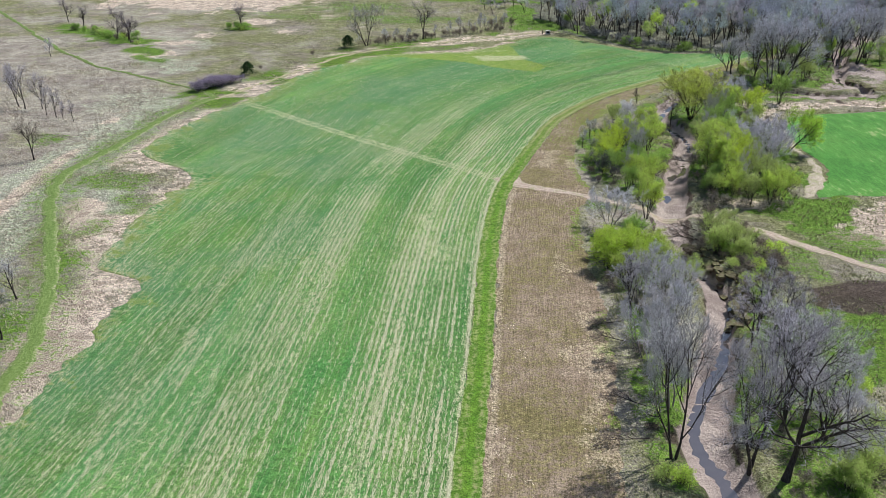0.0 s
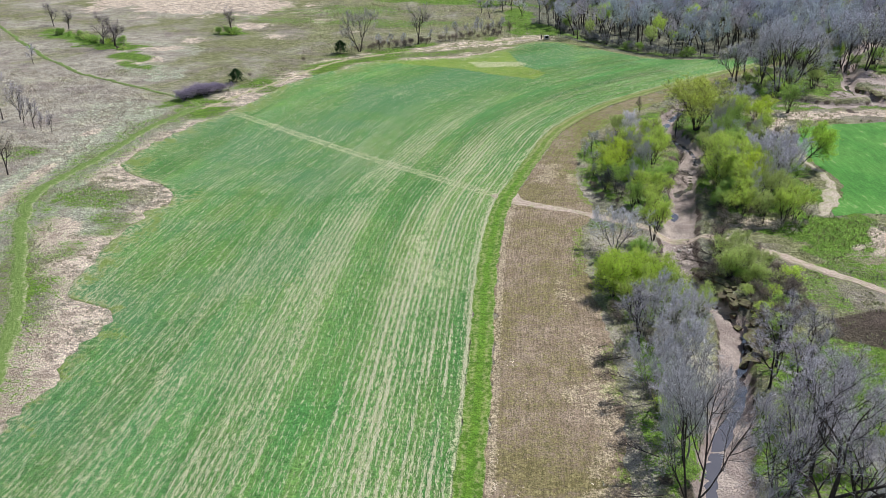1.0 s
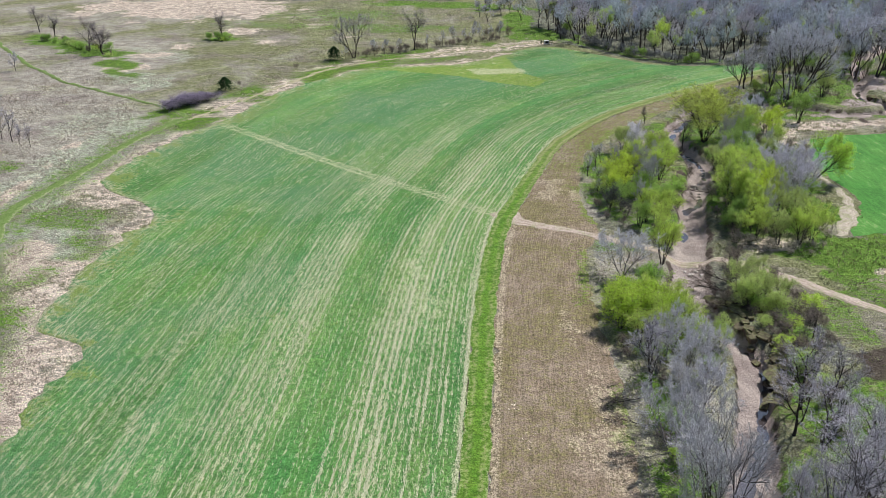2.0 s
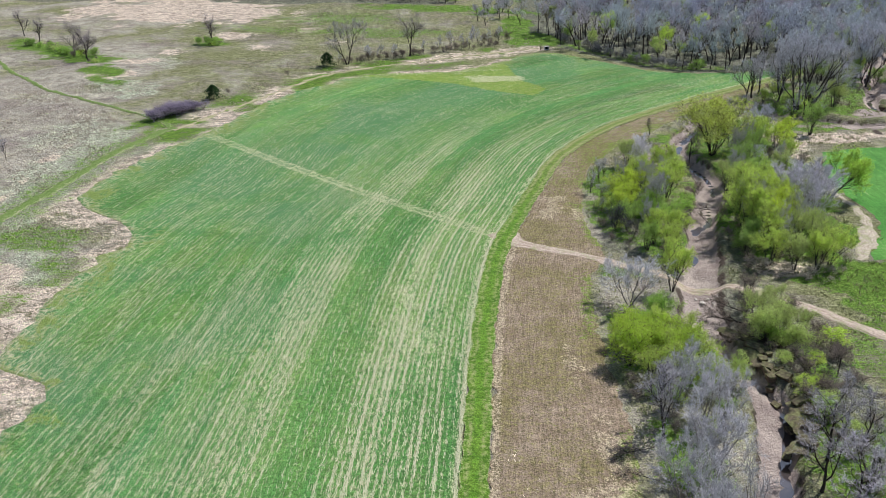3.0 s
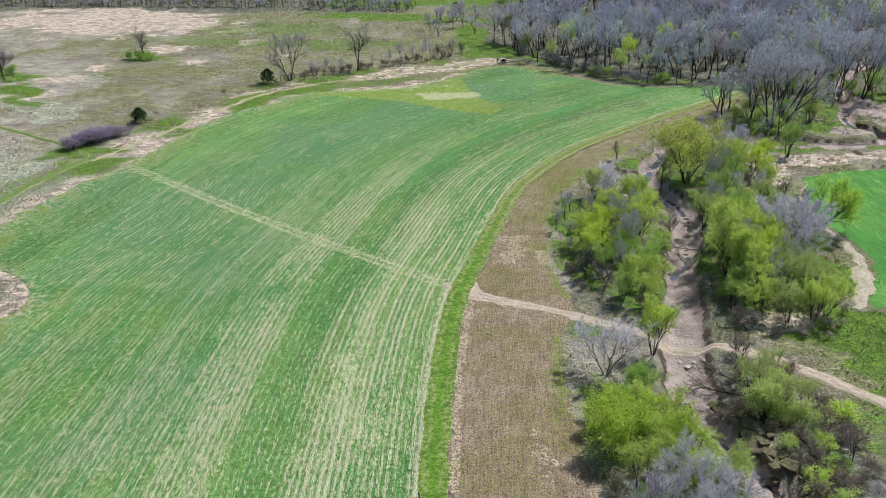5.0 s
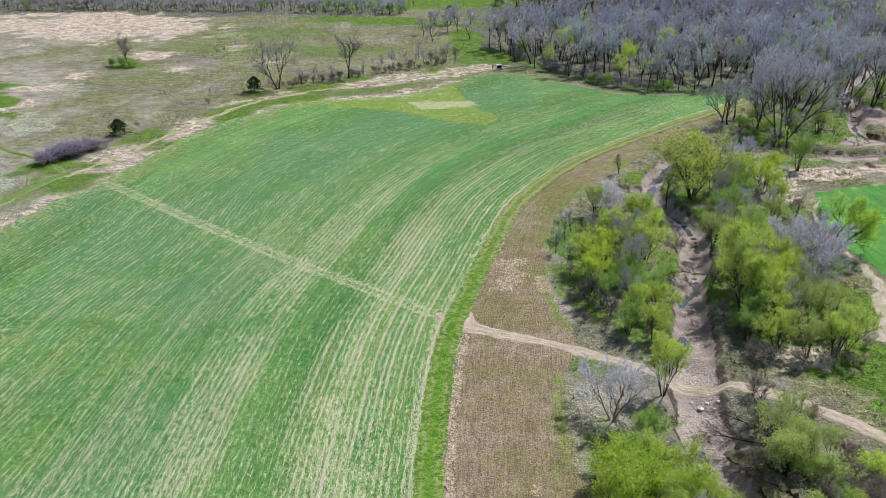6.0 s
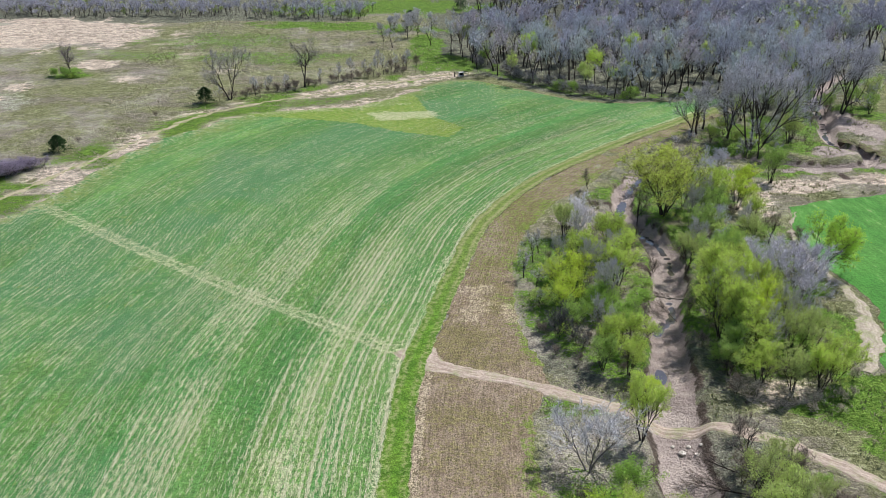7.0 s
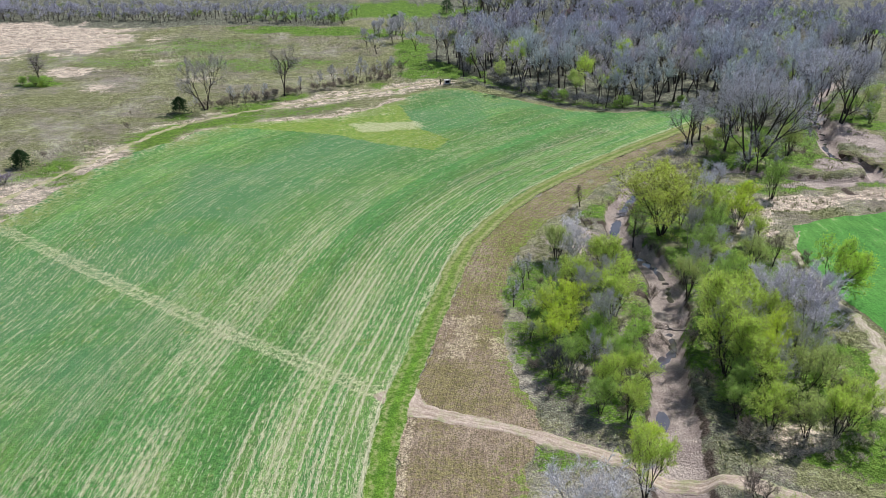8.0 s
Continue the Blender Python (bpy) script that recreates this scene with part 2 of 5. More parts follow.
def crop_paint():
    p = Paint("winter_wheat", 0.8, 0.2)
    u, v, w = p.attribute("across"), p.attribute("along"), p.place()
    straw, weed, track = p.attribute("straw"), p.attribute("weed"), p.attribute("track")
    tone, band = p.noise(w, 0.05, 4, 0.6, 0.5), p.noise(p.along(u, v, 0.35, 0.012), 1.0, 3, 0.6)
    number = p.math("FLOOR", p.math("DIVIDE", u, 0.76))
    inner = p.math("ABSOLUTE", p.math("SUBTRACT", p.math("DIVIDE", u, 0.76), p.math("ADD", number, 0.5)))
    each = p.noise(p.along(p.math("ADD", number, p.math("MULTIPLY", p.noise(w, 0.9, 2), 1.5)), v, 1.9, 0.16), 1.0, 4, 0.8)
    flecks, dashes = p.noise(p.along(u, v, 5.0, 1.1), 1.0, 2, 0.8, 0.6), p.noise(p.along(u, v, 2.6, 0.4), 1.0, 3, 0.75, 0.4)
    grain, lumps = p.noise(w, 5.0, 2, 0.8), p.noise(w, 1.3, 4, 0.75)
    green = p.mix(p.span(tone, 0.4, 0.6), (0.085, 0.232, 0.052), (0.135, 0.272, 0.066))
    green = p.mix(p.span(band, 0.45, 0.62, 0, 0.7), green, (0.06, 0.22, 0.055))
    green = p.gain(green, lumps, 0.4, 0.6, 0.78, 1.22)
    green = p.gain(green, grain, 0.36, 0.62, 0.62, 1.45)
    drill = p.math("FLOOR", p.math("ADD", p.math("DIVIDE", u, 6.1), p.math("MULTIPLY", p.math("SUBTRACT", lumps, 0.5), 0.12)))
    each_pass = p.noise(p.along(drill, v, 3.7, 0.006), 1.0, 2, 0.5)
    green = p.gain(green, each_pass, 0.36, 0.64, 0.84, 1.14)
    green = p.mix(p.span(p.math("ADD", p.noise(w, 0.03, 4, 0.6, 0.4), p.math("MULTIPLY", each_pass, 0.3)), 0.58, 0.74, 0, p.span(u, 16, 46, 0.05, 0.7)), green, (0.088, 0.228, 0.10))
    amount = p.math("MULTIPLY", p.math("SUBTRACT", straw, 0.5), 0.19)
    ridge = p.math("ADD", p.math("SUBTRACT", each, p.math("MULTIPLY", inner, 0.62)), p.math("MULTIPLY", p.math("SUBTRACT", flecks, 0.5), 1.0))
    loose = p.math("ADD", p.math("MULTIPLY", flecks, 0.55), p.math("MULTIPLY", dashes, 0.45))
    pale = p.gain((0.57, 0.57, 0.37), grain, 0.36, 0.62, 0.65, 1.3)
    colour = p.mix(p.span(p.math("ADD", loose, amount), 0.52, 0.63, 0, 0.5), green, pale)
    colour = p.mix(p.span(p.math("ADD", ridge, amount), 0.42, 0.58, 0, 0.66), colour, pale)
    wild = p.gain(p.mix(p.span(lumps, 0.46, 0.58), (0.165, 0.30, 0.03), (0.33, 0.38, 0.10)), grain, 0.38, 0.62, 0.7, 1.3)
    colour = p.mix(p.span(p.math("ADD", weed, p.math("MULTIPLY", p.math("SUBTRACT", lumps, 0.5), 2.4)), 0.4, 0.8, 0, 0.9), colour, wild)
    worn = p.math("ADD", track, p.math("ADD", p.math("MULTIPLY", p.math("SUBTRACT", lumps, 0.5), 1.6), p.math("MULTIPLY", p.math("SUBTRACT", grain, 0.5), 1.8)))
    colour = p.mix(p.span(worn, 0.4, 0.9, 0, 0.8), colour, pale)
    patchy = p.noise(w, 0.16, 6, 0.72, 0.6)
    fray = p.math("SUBTRACT", p.math("ADD", p.math("MULTIPLY", p.math("SUBTRACT", patchy, 0.5), 7.0), p.math("MULTIPLY", p.math("SUBTRACT", lumps, 0.5), 6.0)), p.math("MULTIPLY", p.attribute("rim"), 0.2))
    margin = p.mix(p.span(p.math("ADD", patchy, p.math("MULTIPLY", p.math("SUBTRACT", grain, 0.5), 0.5)), 0.42, 0.58), p.mix(p.span(lumps, 0.42, 0.58), (0.46, 0.39, 0.28), (0.66, 0.59, 0.45)), (0.20, 0.29, 0.07))
    colour = p.mix(p.span(fray, -0.75, -0.1, 0, 0.95), colour, p.gain(margin, grain, 0.38, 0.62, 0.75, 1.2))
    return p.done(colour, p.math("ADD", p.math("ADD", grain, flecks), p.math("MULTIPLY", lumps, 1.5)), 1.0, 0.14)


def lane_paint():
    p = Paint("lane_grass", 0.85, 0.2)
    u, v, w = p.attribute("across"), p.attribute("along"), p.place()
    mid, fine, grain = p.noise(w, 0.45, 4, 0.65), p.noise(w, 1.6, 4, 0.75), p.noise(w, 4.5, 2, 0.8)
    far = p.span(v, 150, 190)
    wheels = p.math("POWER", p.math("ABSOLUTE", p.math("SINE", p.math("MULTIPLY", u, 2.9))), 5.0)
    colour = p.mix(p.span(mid, 0.4, 0.6), (0.085, 0.20, 0.018), (0.135, 0.26, 0.03))
    colour = p.mix(p.math("MULTIPLY", far, 0.8), colour, (0.175, 0.235, 0.06))
    colour = p.gain(p.gain(colour, fine, 0.4, 0.6, 0.72, 1.2), grain, 0.36, 0.62, 0.65, 1.35)
    colour = p.mix(p.math("MULTIPLY", wheels, p.span(p.math("ADD", fine, p.math("MULTIPLY", far, 0.1)), 0.44, 0.62, 0, 0.75)), colour, (0.36, 0.34, 0.18))
    rim = p.math("ADD", p.math("ABSOLUTE", u), p.math("ADD", p.math("MULTIPLY", p.math("SUBTRACT", fine, 0.5), 1.4), p.math("MULTIPLY", p.math("SUBTRACT", grain, 0.5), 0.9)))
    colour = p.mix(p.span(rim, 0.86, 1.1, 0, 0.6), colour, (0.46, 0.43, 0.27))
    return p.done(colour, p.math("ADD", fine, grain), 1.0, 0.12)


def stubble_paint():
    p = Paint("weedy_stubble", 0.95, 0.1)
    u, v, w = p.attribute("across"), p.attribute("along"), p.place()
    large, mid, fine, clod = p.noise(w, 0.07, 3, 0.6), p.noise(w, 0.4, 5, 0.7, 0.5), p.noise(w, 1.6, 4, 0.75), p.noise(w, 4.5, 2, 0.8)
    rows = p.noise(p.along(u, v, 2.6, 0.2), 1.0, 3, 0.7)
    soil = p.mix(p.span(mid, 0.4, 0.6), (0.27, 0.205, 0.155), (0.39, 0.31, 0.245))
    weeds = p.mix(p.span(fine, 0.4, 0.6), (0.16, 0.145, 0.05), (0.25, 0.225, 0.10))
    colour = p.mix(p.span(p.math("ADD", large, p.math("MULTIPLY", p.math("SUBTRACT", fine, 0.5), 1.0)), 0.42, 0.62, 0.05, 0.85), soil, weeds)
    colour = p.mix(p.span(p.math("ADD", p.attribute("green"), p.math("MULTIPLY", p.math("SUBTRACT", fine, 0.5), 3.0)), 0.4, 0.8, 0, 0.85), colour, (0.18, 0.27, 0.05))
    pale = p.math("ADD", p.attribute("pale"), p.math("ADD", p.math("MULTIPLY", p.math("SUBTRACT", clod, 0.5), 2.2), p.math("MULTIPLY", p.math("SUBTRACT", fine, 0.5), 2.2)))
    colour = p.mix(p.span(pale, 0.5, 1.1, 0, 0.75), colour, (0.54, 0.46, 0.34))
    colour = p.gain(colour, rows, 0.4, 0.6, 0.93, 1.06)
    colour = p.gain(colour, fine, 0.4, 0.6, 0.86, 1.12)
    colour = p.mix(p.span(p.math("ADD", clod, p.math("MULTIPLY", p.math("SUBTRACT", rows, 0.5), 0.4)), 0.36, 0.48, 0.7, 0), colour, (0.105, 0.10, 0.045))
    colour = p.gain(colour, clod, 0.5, 0.66, 0.95, 1.3)
    return p.done(colour, p.math("ADD", p.math("ADD", clod, fine), rows), 1.0, 0.2)


def dirt_paint(name, dark, light, rut, green=0.0):
    p = Paint(name, 0.95, 0.1)
    u, v, w = p.attribute("across"), p.attribute("along"), p.place()
    mid, fine = p.noise(w, 0.5, 4, 0.65), p.noise(w, 2.6, 3, 0.8)
    lines = p.noise(p.along(u, v, 4.0, 0.22), 1.0, 3, 0.65)
    colour = p.mix(p.span(lines, 0.35, 0.65), dark, light)
    colour = p.mix(p.span(fine, 0.52, 0.7, 0, 0.4), colour, rut)
    colour = p.gain(colour, fine, 0.38, 0.6, 0.85, 1.1)
    rim = p.math("ADD", p.math("ABSOLUTE", u), p.math("ADD", p.math("MULTIPLY", p.math("SUBTRACT", mid, 0.5), 2.0), p.math("MULTIPLY", p.math("SUBTRACT", fine, 0.5), 1.8)))
    colour = p.mix(p.span(rim, 0.6, 1.05, 0, 0.9), colour, p.mix(p.span(fine, 0.4, 0.6), (0.23, 0.25, 0.13), (0.40, 0.39, 0.26)))
    if green:
        colour = p.mix(p.span(p.math("ADD", mid, p.math("MULTIPLY", fine, 0.5)), 0.72, 0.95, 0, green), colour, (0.19, 0.28, 0.06))
    return p.done(colour, p.math("ADD", lines, fine), 0.8, 0.12)


def east_paint():
    p = Paint("young_green_crop", 0.85, 0.2)
    w = p.place()
    large, mid, fine = p.noise(w, 0.05, 3), p.noise(p.place((1, 0.25, 1)), 0.8, 4, 0.7), p.noise(w, 2.5, 3, 0.8)
    colour = p.mix(p.span(large, 0.4, 0.6), (0.06, 0.215, 0.036), (0.095, 0.27, 0.05))
    colour = p.gain(p.gain(colour, fine, 0.38, 0.6, 0.75, 1.25), mid, 0.4, 0.6, 0.85, 1.15)
    colour = p.mix(p.span(p.math("ADD", mid, p.math("MULTIPLY", large, 0.6)), 0.9, 1.0, 0, 0.6), colour, (0.36, 0.40, 0.2))
    return p.done(colour, p.math("ADD", fine, mid), 0.8, 0.12)


def water_paint():
    p = Paint("shallow_water", 0.06, 0.5)
    w = p.place()
    p.shader.inputs["IOR"].default_value = 1.33
    p.shader.inputs["Transmission Weight"].default_value = 0.25
    return p.done(p.mix(p.noise(w, 0.4), (0.05, 0.042, 0.05), (0.10, 0.085, 0.085)), p.noise(w, 2.5, 3), 0.12, 0.05)


def bark_paint(name, dark, light):
    p = Paint(name, 0.95, 0.1)
    where = p.place((1, 1, 0.25))
    grain, moss = p.noise(where, 7.0, 4, 0.7), p.noise(p.place(), 0.7, 3)
    colour = p.mix(p.span(grain, 0.3, 0.7), dark, light)
    colour = p.mix(p.span(moss, 0.5, 0.75, 0, 0.5), colour, light)
    colour = p.mix(p.span(p.random(), 0, 1, 0, 0.4), colour, p.mix(1.0, colour, (0.6, 0.58, 0.6), "MULTIPLY"))
    return p.done(colour, grain, 0.7, 0.05)


def twig_paint():
    p = Paint("twig_bark", 0.9, 0.15)
    grain = p.noise(p.place(), 1.2, 3)
    colour = p.mix(p.span(grain, 0.3, 0.7), p.mix(1.0, p.tint(), (0.82, 0.8, 0.8), "MULTIPLY"), p.tint())
    colour = p.gain(colour, p.random(), 0, 1, 0.85, 1.1)
    return p.done(colour)


def leaf_paint():
    p = Paint("spring_leaves", 0.7, 0.2)
    clump, island = p.noise(p.place(), 0.45, 3), p.island()
    colour = p.mix(p.span(clump, 0.3, 0.7), p.mix(1.0, p.tint(), (0.84, 0.88, 0.8), "MULTIPLY"), p.tint())
    colour = p.mix(p.span(island, 0, 1, 0, 0.5), colour, p.mix(1.0, p.tint(), (1.04, 1.08, 1.0), "MULTIPLY"))
    p.shader.inputs["Subsurface Weight"].default_value = 0.0
    p.put(p.shader.inputs["Base Color"], colour)
    thin = p.tree.nodes.new("ShaderNodeBsdfTranslucent")
    p.put(thin.inputs[0], colour)
    both = p.tree.nodes.new("ShaderNodeMixShader")
    both.inputs[0].default_value = 0.6
    p.put(both.inputs[1], p.shader.outputs[0])
    p.put(both.inputs[2], thin.outputs[0])
    p.put(p.tree.nodes["Material Output"].inputs[0], both.outputs[0])
    return p.material


GROUND, CROP, LANE_GRASS, STUBBLE = ground_paint(), crop_paint(), lane_paint(), stubble_paint()
DIRT = dirt_paint("dry_dirt", (0.35, 0.275, 0.225), (0.60, 0.50, 0.435), (0.70, 0.60, 0.53), 0.35)
STRAW_PATH = dirt_paint("straw_path", (0.38, 0.33, 0.23), (0.52, 0.46, 0.33), (0.60, 0.54, 0.41), 0.95)
MOWN_GRASS = dirt_paint("mown_grass", (0.125, 0.20, 0.055), (0.18, 0.265, 0.08), (0.26, 0.32, 0.16))
SANDY = dirt_paint("pale_sand", (0.36, 0.31, 0.25), (0.58, 0.51, 0.43), (0.68, 0.61, 0.53), 0.6)
EAST, WATER = east_paint(), water_paint()
BARK, PALE_BARK = bark_paint("dark_bark", (0.03, 0.026, 0.024), (0.11, 0.095, 0.09)), bark_paint("grey_bark", (0.13, 0.115, 0.115), (0.36, 0.335, 0.33))
TWIG, LEAF = twig_paint(), leaf_paint()


# ---- ground ----
def structure(name, mesh, material, label, category):
    mesh.materials.append(material)
    return tagged(new(name, mesh), label, category, kind="structure")


def steps(*spans):
    """Coordinates with a spacing of their own in each stretch: (from, to, spacing)."""
    return np.unique(np.concatenate([np.linspace(a, b, max(2, int(round((b - a) / s)) + 1)) for a, b, s in spans]).round(3))


def patches(total, x, y, ragged, size, rows):
    """Adds soft patches to a mask: each row is a centre, two radii, a turn and an amount."""
    for cx, cy, rx, ry, turn, amount in rows:
        total = np.maximum(total, amount * blob(x, y, cx, cy, rx, ry, turn, ragged, size))
    return total


def build_ground():
    x = steps((-2600, -420, 200), (-420, -230, 12), (-230, -66, 1.8), (-66, 16, 4), (16, 34, 0.9), (34, 66, 0.65), (66, 132, 0.9), (132, 240, 4), (240, 420, 15), (420, 2600, 200))
    y = steps((-1500, -100, 200), (-100, 44, 8), (44, 66, 2), (66, 250, 0.8), (250, 300, 1.2), (300, 420, 2.2), (420, 520, 8), (520, 3400, 240))
    gx, gy = np.meshgrid(x, y, indexing="ij")
    z = height(gx, gy)
    creek, _ = far_from(gx, gy, CREEK)
    wood = far_from(gx, gy, FOREST_RIM)[0]
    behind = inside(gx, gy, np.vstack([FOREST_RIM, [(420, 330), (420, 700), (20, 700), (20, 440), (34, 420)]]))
    # litter below woods and groves, with tree shade put into its tone
    shaded_litter = np.maximum(np.where(behind, 1.0, step(5, 0, wood)), 0.5 * step(13, 6, creek) * step(0, 0.6, 0.3 + fbm(gx, gy, 6)))
    shaded_litter = np.maximum(shaded_litter, inside(gx, gy, np.array([(-260, 424), (6, 407), (16, 480), (-260, 520)])) * 1.0)
    sand = np.maximum(step(-0.75, -1.25, z) * (creek < 9), np.maximum(blob(gx, gy, 109, 236.5, 5, 3, 5, 0.5, 3), blob(gx, gy, 104, 226.5, 13, 2.2, 3, 0.5, 3)) * 0.85)
    sand = np.maximum(sand, blob(gx, gy, 124, 258, 6, 15, -10, 0.4, 6) * 0.85)
    sand = np.maximum(sand, blob(gx, gy, 47.5, 202, 6.5, 8, 0, 0.4, 5) * 0.75)
    tan = np.zeros_like(gx)
    tan = patches(tan, gx, gy, 0.4, 7, (  # the meadow and the far grass
        (-53.8, 98, 5, 24, 0, 1.1), (-66.5, 143, 4.5, 9, 15, 0.95), (-61, 130, 3.5, 9, 10, 0.7), (-62, 168, 6, 4, -30, 0.6), (-70, 178, 3, 8, -10, 0.55), (-108, 392, 44, 26, -8, 1.0), (-56, 372, 9, 5, 0, 0.8), (-74, 338, 6, 5, 0, 0.8), (-47, 348, 4, 6, 0, 0.7), (-60, 318, 5, 5, 0, 0.6), (-34, 326, 5, 4, 0, 0.5), (-86, 312, 5, 5, 0, 0.6), (-98, 282, 9, 8, -45, 0.8), (-83, 150, 2.6, 45, 0, 0.8), (-94, 298, 8, 6, 0, 0.6)))
    tan = patches(tan, gx, gy, 0.4, 7, (  # the grove and the grass beside it
        (76, 139, 12.5, 9, 20, 1.0), (56, 147.5, 7, 3.2, -14, 0.6)))
    tan = patches(tan, gx, gy, 0.4, 7, (  # the upper creek
        (92, 216.5, 18, 3.6, 4, 1.0), (112, 219, 22, 3.2, 4, 0.8), (78, 212, 6, 7, 0, 0.8)))
    rim, where = far_from(gx, gy, FIELD_RIM)
    tan = np.maximum(tan, 0.6 * step(5, 1.5, rim + 1.6 * fbm(gx, gy, 4)) * (gx < 30) * (gy < 300))
    track, _ = far_from(gx, gy, FARM_PATH)
    tan = np.maximum(tan, 0.55 * step(8, 2.5, track + 2.0 * fbm(gx, gy, 5)))
    green = 0.85 * step(12, 5, track + 3 * fbm(gx, gy, 7)) * step(-0.2, 0.5, fbm(gx, gy, 9))
    mown, _ = far_from(gx, gy, MOWN)
    green = np.maximum(green, 0.45 * step(9, 2, mown + 2.5 * fbm(gx, gy, 7)))
    green = patches(green, gx, gy, 0.45, 5, (  # the meadow and the far grass
        (-67, 160, 6, 6, 30, 0.62), (-59, 150, 3.5, 7, 20, 0.55), (-62, 138, 3, 6, 10, 0.5), (-61, 122, 2.5, 7, 0, 0.75), (-65, 95, 6, 20, 0, 0.75), (-92, 188, 4, 5, 0, 0.55), (-124, 310, 27, 7, -40, 1.0), (-100, 283, 9, 4, -40, 0.9), (-60, 350, 30, 7, -10, 0.45), (-20, 345, 26, 10, -10, 0.5), (-96, 272, 8, 3, -40, 0.8), (-78, 324, 7, 4, 0, 0.9), (-40, 372, 26, 12, -10, 0.5), (0, 396, 34, 9, -16, 1.0), (30, 352, 6, 32, -6, 1.0), (34, 334, 8, 12, 0, 0.9), (20, 440, 40, 18, 0, 0.9), (190, 420, 26, 15, 10, 1.0), (226, 382, 34, 13, 5, 1.0), (80, 384, 34, 8, -6, 0.9)))
    green = patches(green, gx, gy, 0.45, 5, (  # the meadow and the far grass
        (-69, 232, 8, 4, 50, 0.8), (-8, 288.5, 19, 4.5, 12, 0.5)))
    green = patches(green, gx, gy, 0.45, 5, (  # the grove and the grass beside it
        (67, 145.5, 8, 7.5, 20, 1.45), (72.5, 158, 3.5, 12, 15, 0.8), (29, 148, 4, 3, 0, 0.6), (32, 170, 4, 12, 10, 0.6), (64, 188, 14, 20, -20, 0.65), (40, 160, 6, 8, 0, 0.7), (36, 178, 6, 16, 10, 0.8), (64, 138, 5, 4, 30, 0.7), (58, 165, 9, 12, 0, 0.75), (43, 190, 5, 10, 0, 0.6), (60, 143, 4, 2.5, -30, 0.5)))
    green = patches(green, gx, gy, 0.45, 5, (  # the near banks
        (58, 96, 12, 14, 0, 0.85), (70, 128, 10, 6, -35, 0.6), (57, 122, 5, 10, 20, 0.5), (27, 102, 3, 15, 8, 0.75), (25.5, 82, 3.5, 14, 0, 0.6), (41, 80, 7, 16, 0, 0.62), (46, 100, 6, 12, 0, 0.6), (34, 120, 4, 8, 0, 0.6), (28, 128, 4, 8, 0, 0.6)))
    green = patches(green, gx, gy, 0.45, 5, (  # the upper creek
        (62, 212, 13, 11, 30, 0.7), (98, 250, 14, 9, 20, 0.6), (104, 262, 5, 6, 0, 0.75), (106, 243, 7, 6, 20, 0.8), (96, 246, 12, 10, 0, 0.75), (130, 268, 12, 9, 20, 0.75), (112, 256, 7, 8, 0, 0.7), (92, 226, 10, 5, 10, 0.75), (106, 240, 8, 6, 10, 0.7), (112, 225, 10, 2.5, 4, 0.6), (118, 224, 14, 4, 0, 0.5), (134, 246, 9, 10, 0, 0.6)))
    green *= step(0.5, 0.0, sand)
    green = np.maximum(green, 0.55 * step(7, 1, wood + 2 * fbm(gx, gy, 5)) * behind)
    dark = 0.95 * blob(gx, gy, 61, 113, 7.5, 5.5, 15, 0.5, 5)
    # creek bank slopes coloured dark, standing in for shade on the steep faces
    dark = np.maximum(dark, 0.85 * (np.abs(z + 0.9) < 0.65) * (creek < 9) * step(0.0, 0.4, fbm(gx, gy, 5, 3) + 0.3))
    olive = 0.17 * step(240, 290, gy) * step(-110, -70, gx) - 0.22 * step(-72, -95, gx) * step(330, 280, gy) + 0.1 * step(20, 40, gx)
    pale = 0.62 * step(8, 4, np.abs(mown - 6) + 2.5 * fbm(gx, gy, 6)) * (gx < -70)
    pale = patches(pale, gx, gy, 0.5, 6, ((-86, 262, 14, 7, -45, 0.75), (-84, 222, 12, 10, 30, 0.5), (-66, 205, 5, 20, -20, 0.5), (-90, 300, 14, 6, -40, 0.45), (-63.5, 150, 6, 15, 12, 0.62), (-53.6, 100, 3, 10, 0, 0.35), (84, 160, 6, 7, 0, 0.6)))
    shaded_litter = patches(shaded_litter, gx, gy, 0.45, 5, ((49, 121, 6, 17, 5, 0.75), (46, 137, 6, 5, 0, 0.7), (53, 152, 4, 3, -10, 0.5), (34, 157, 7, 4, 10, 0.6)))
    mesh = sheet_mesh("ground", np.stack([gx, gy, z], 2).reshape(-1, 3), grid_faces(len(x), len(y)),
                      {"shaded_litter": shaded_litter, "sand": sand, "tan": tan, "green": green, "dark": dark, "olive": olive, "pale": pale})
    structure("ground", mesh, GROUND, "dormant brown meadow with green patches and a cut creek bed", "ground")


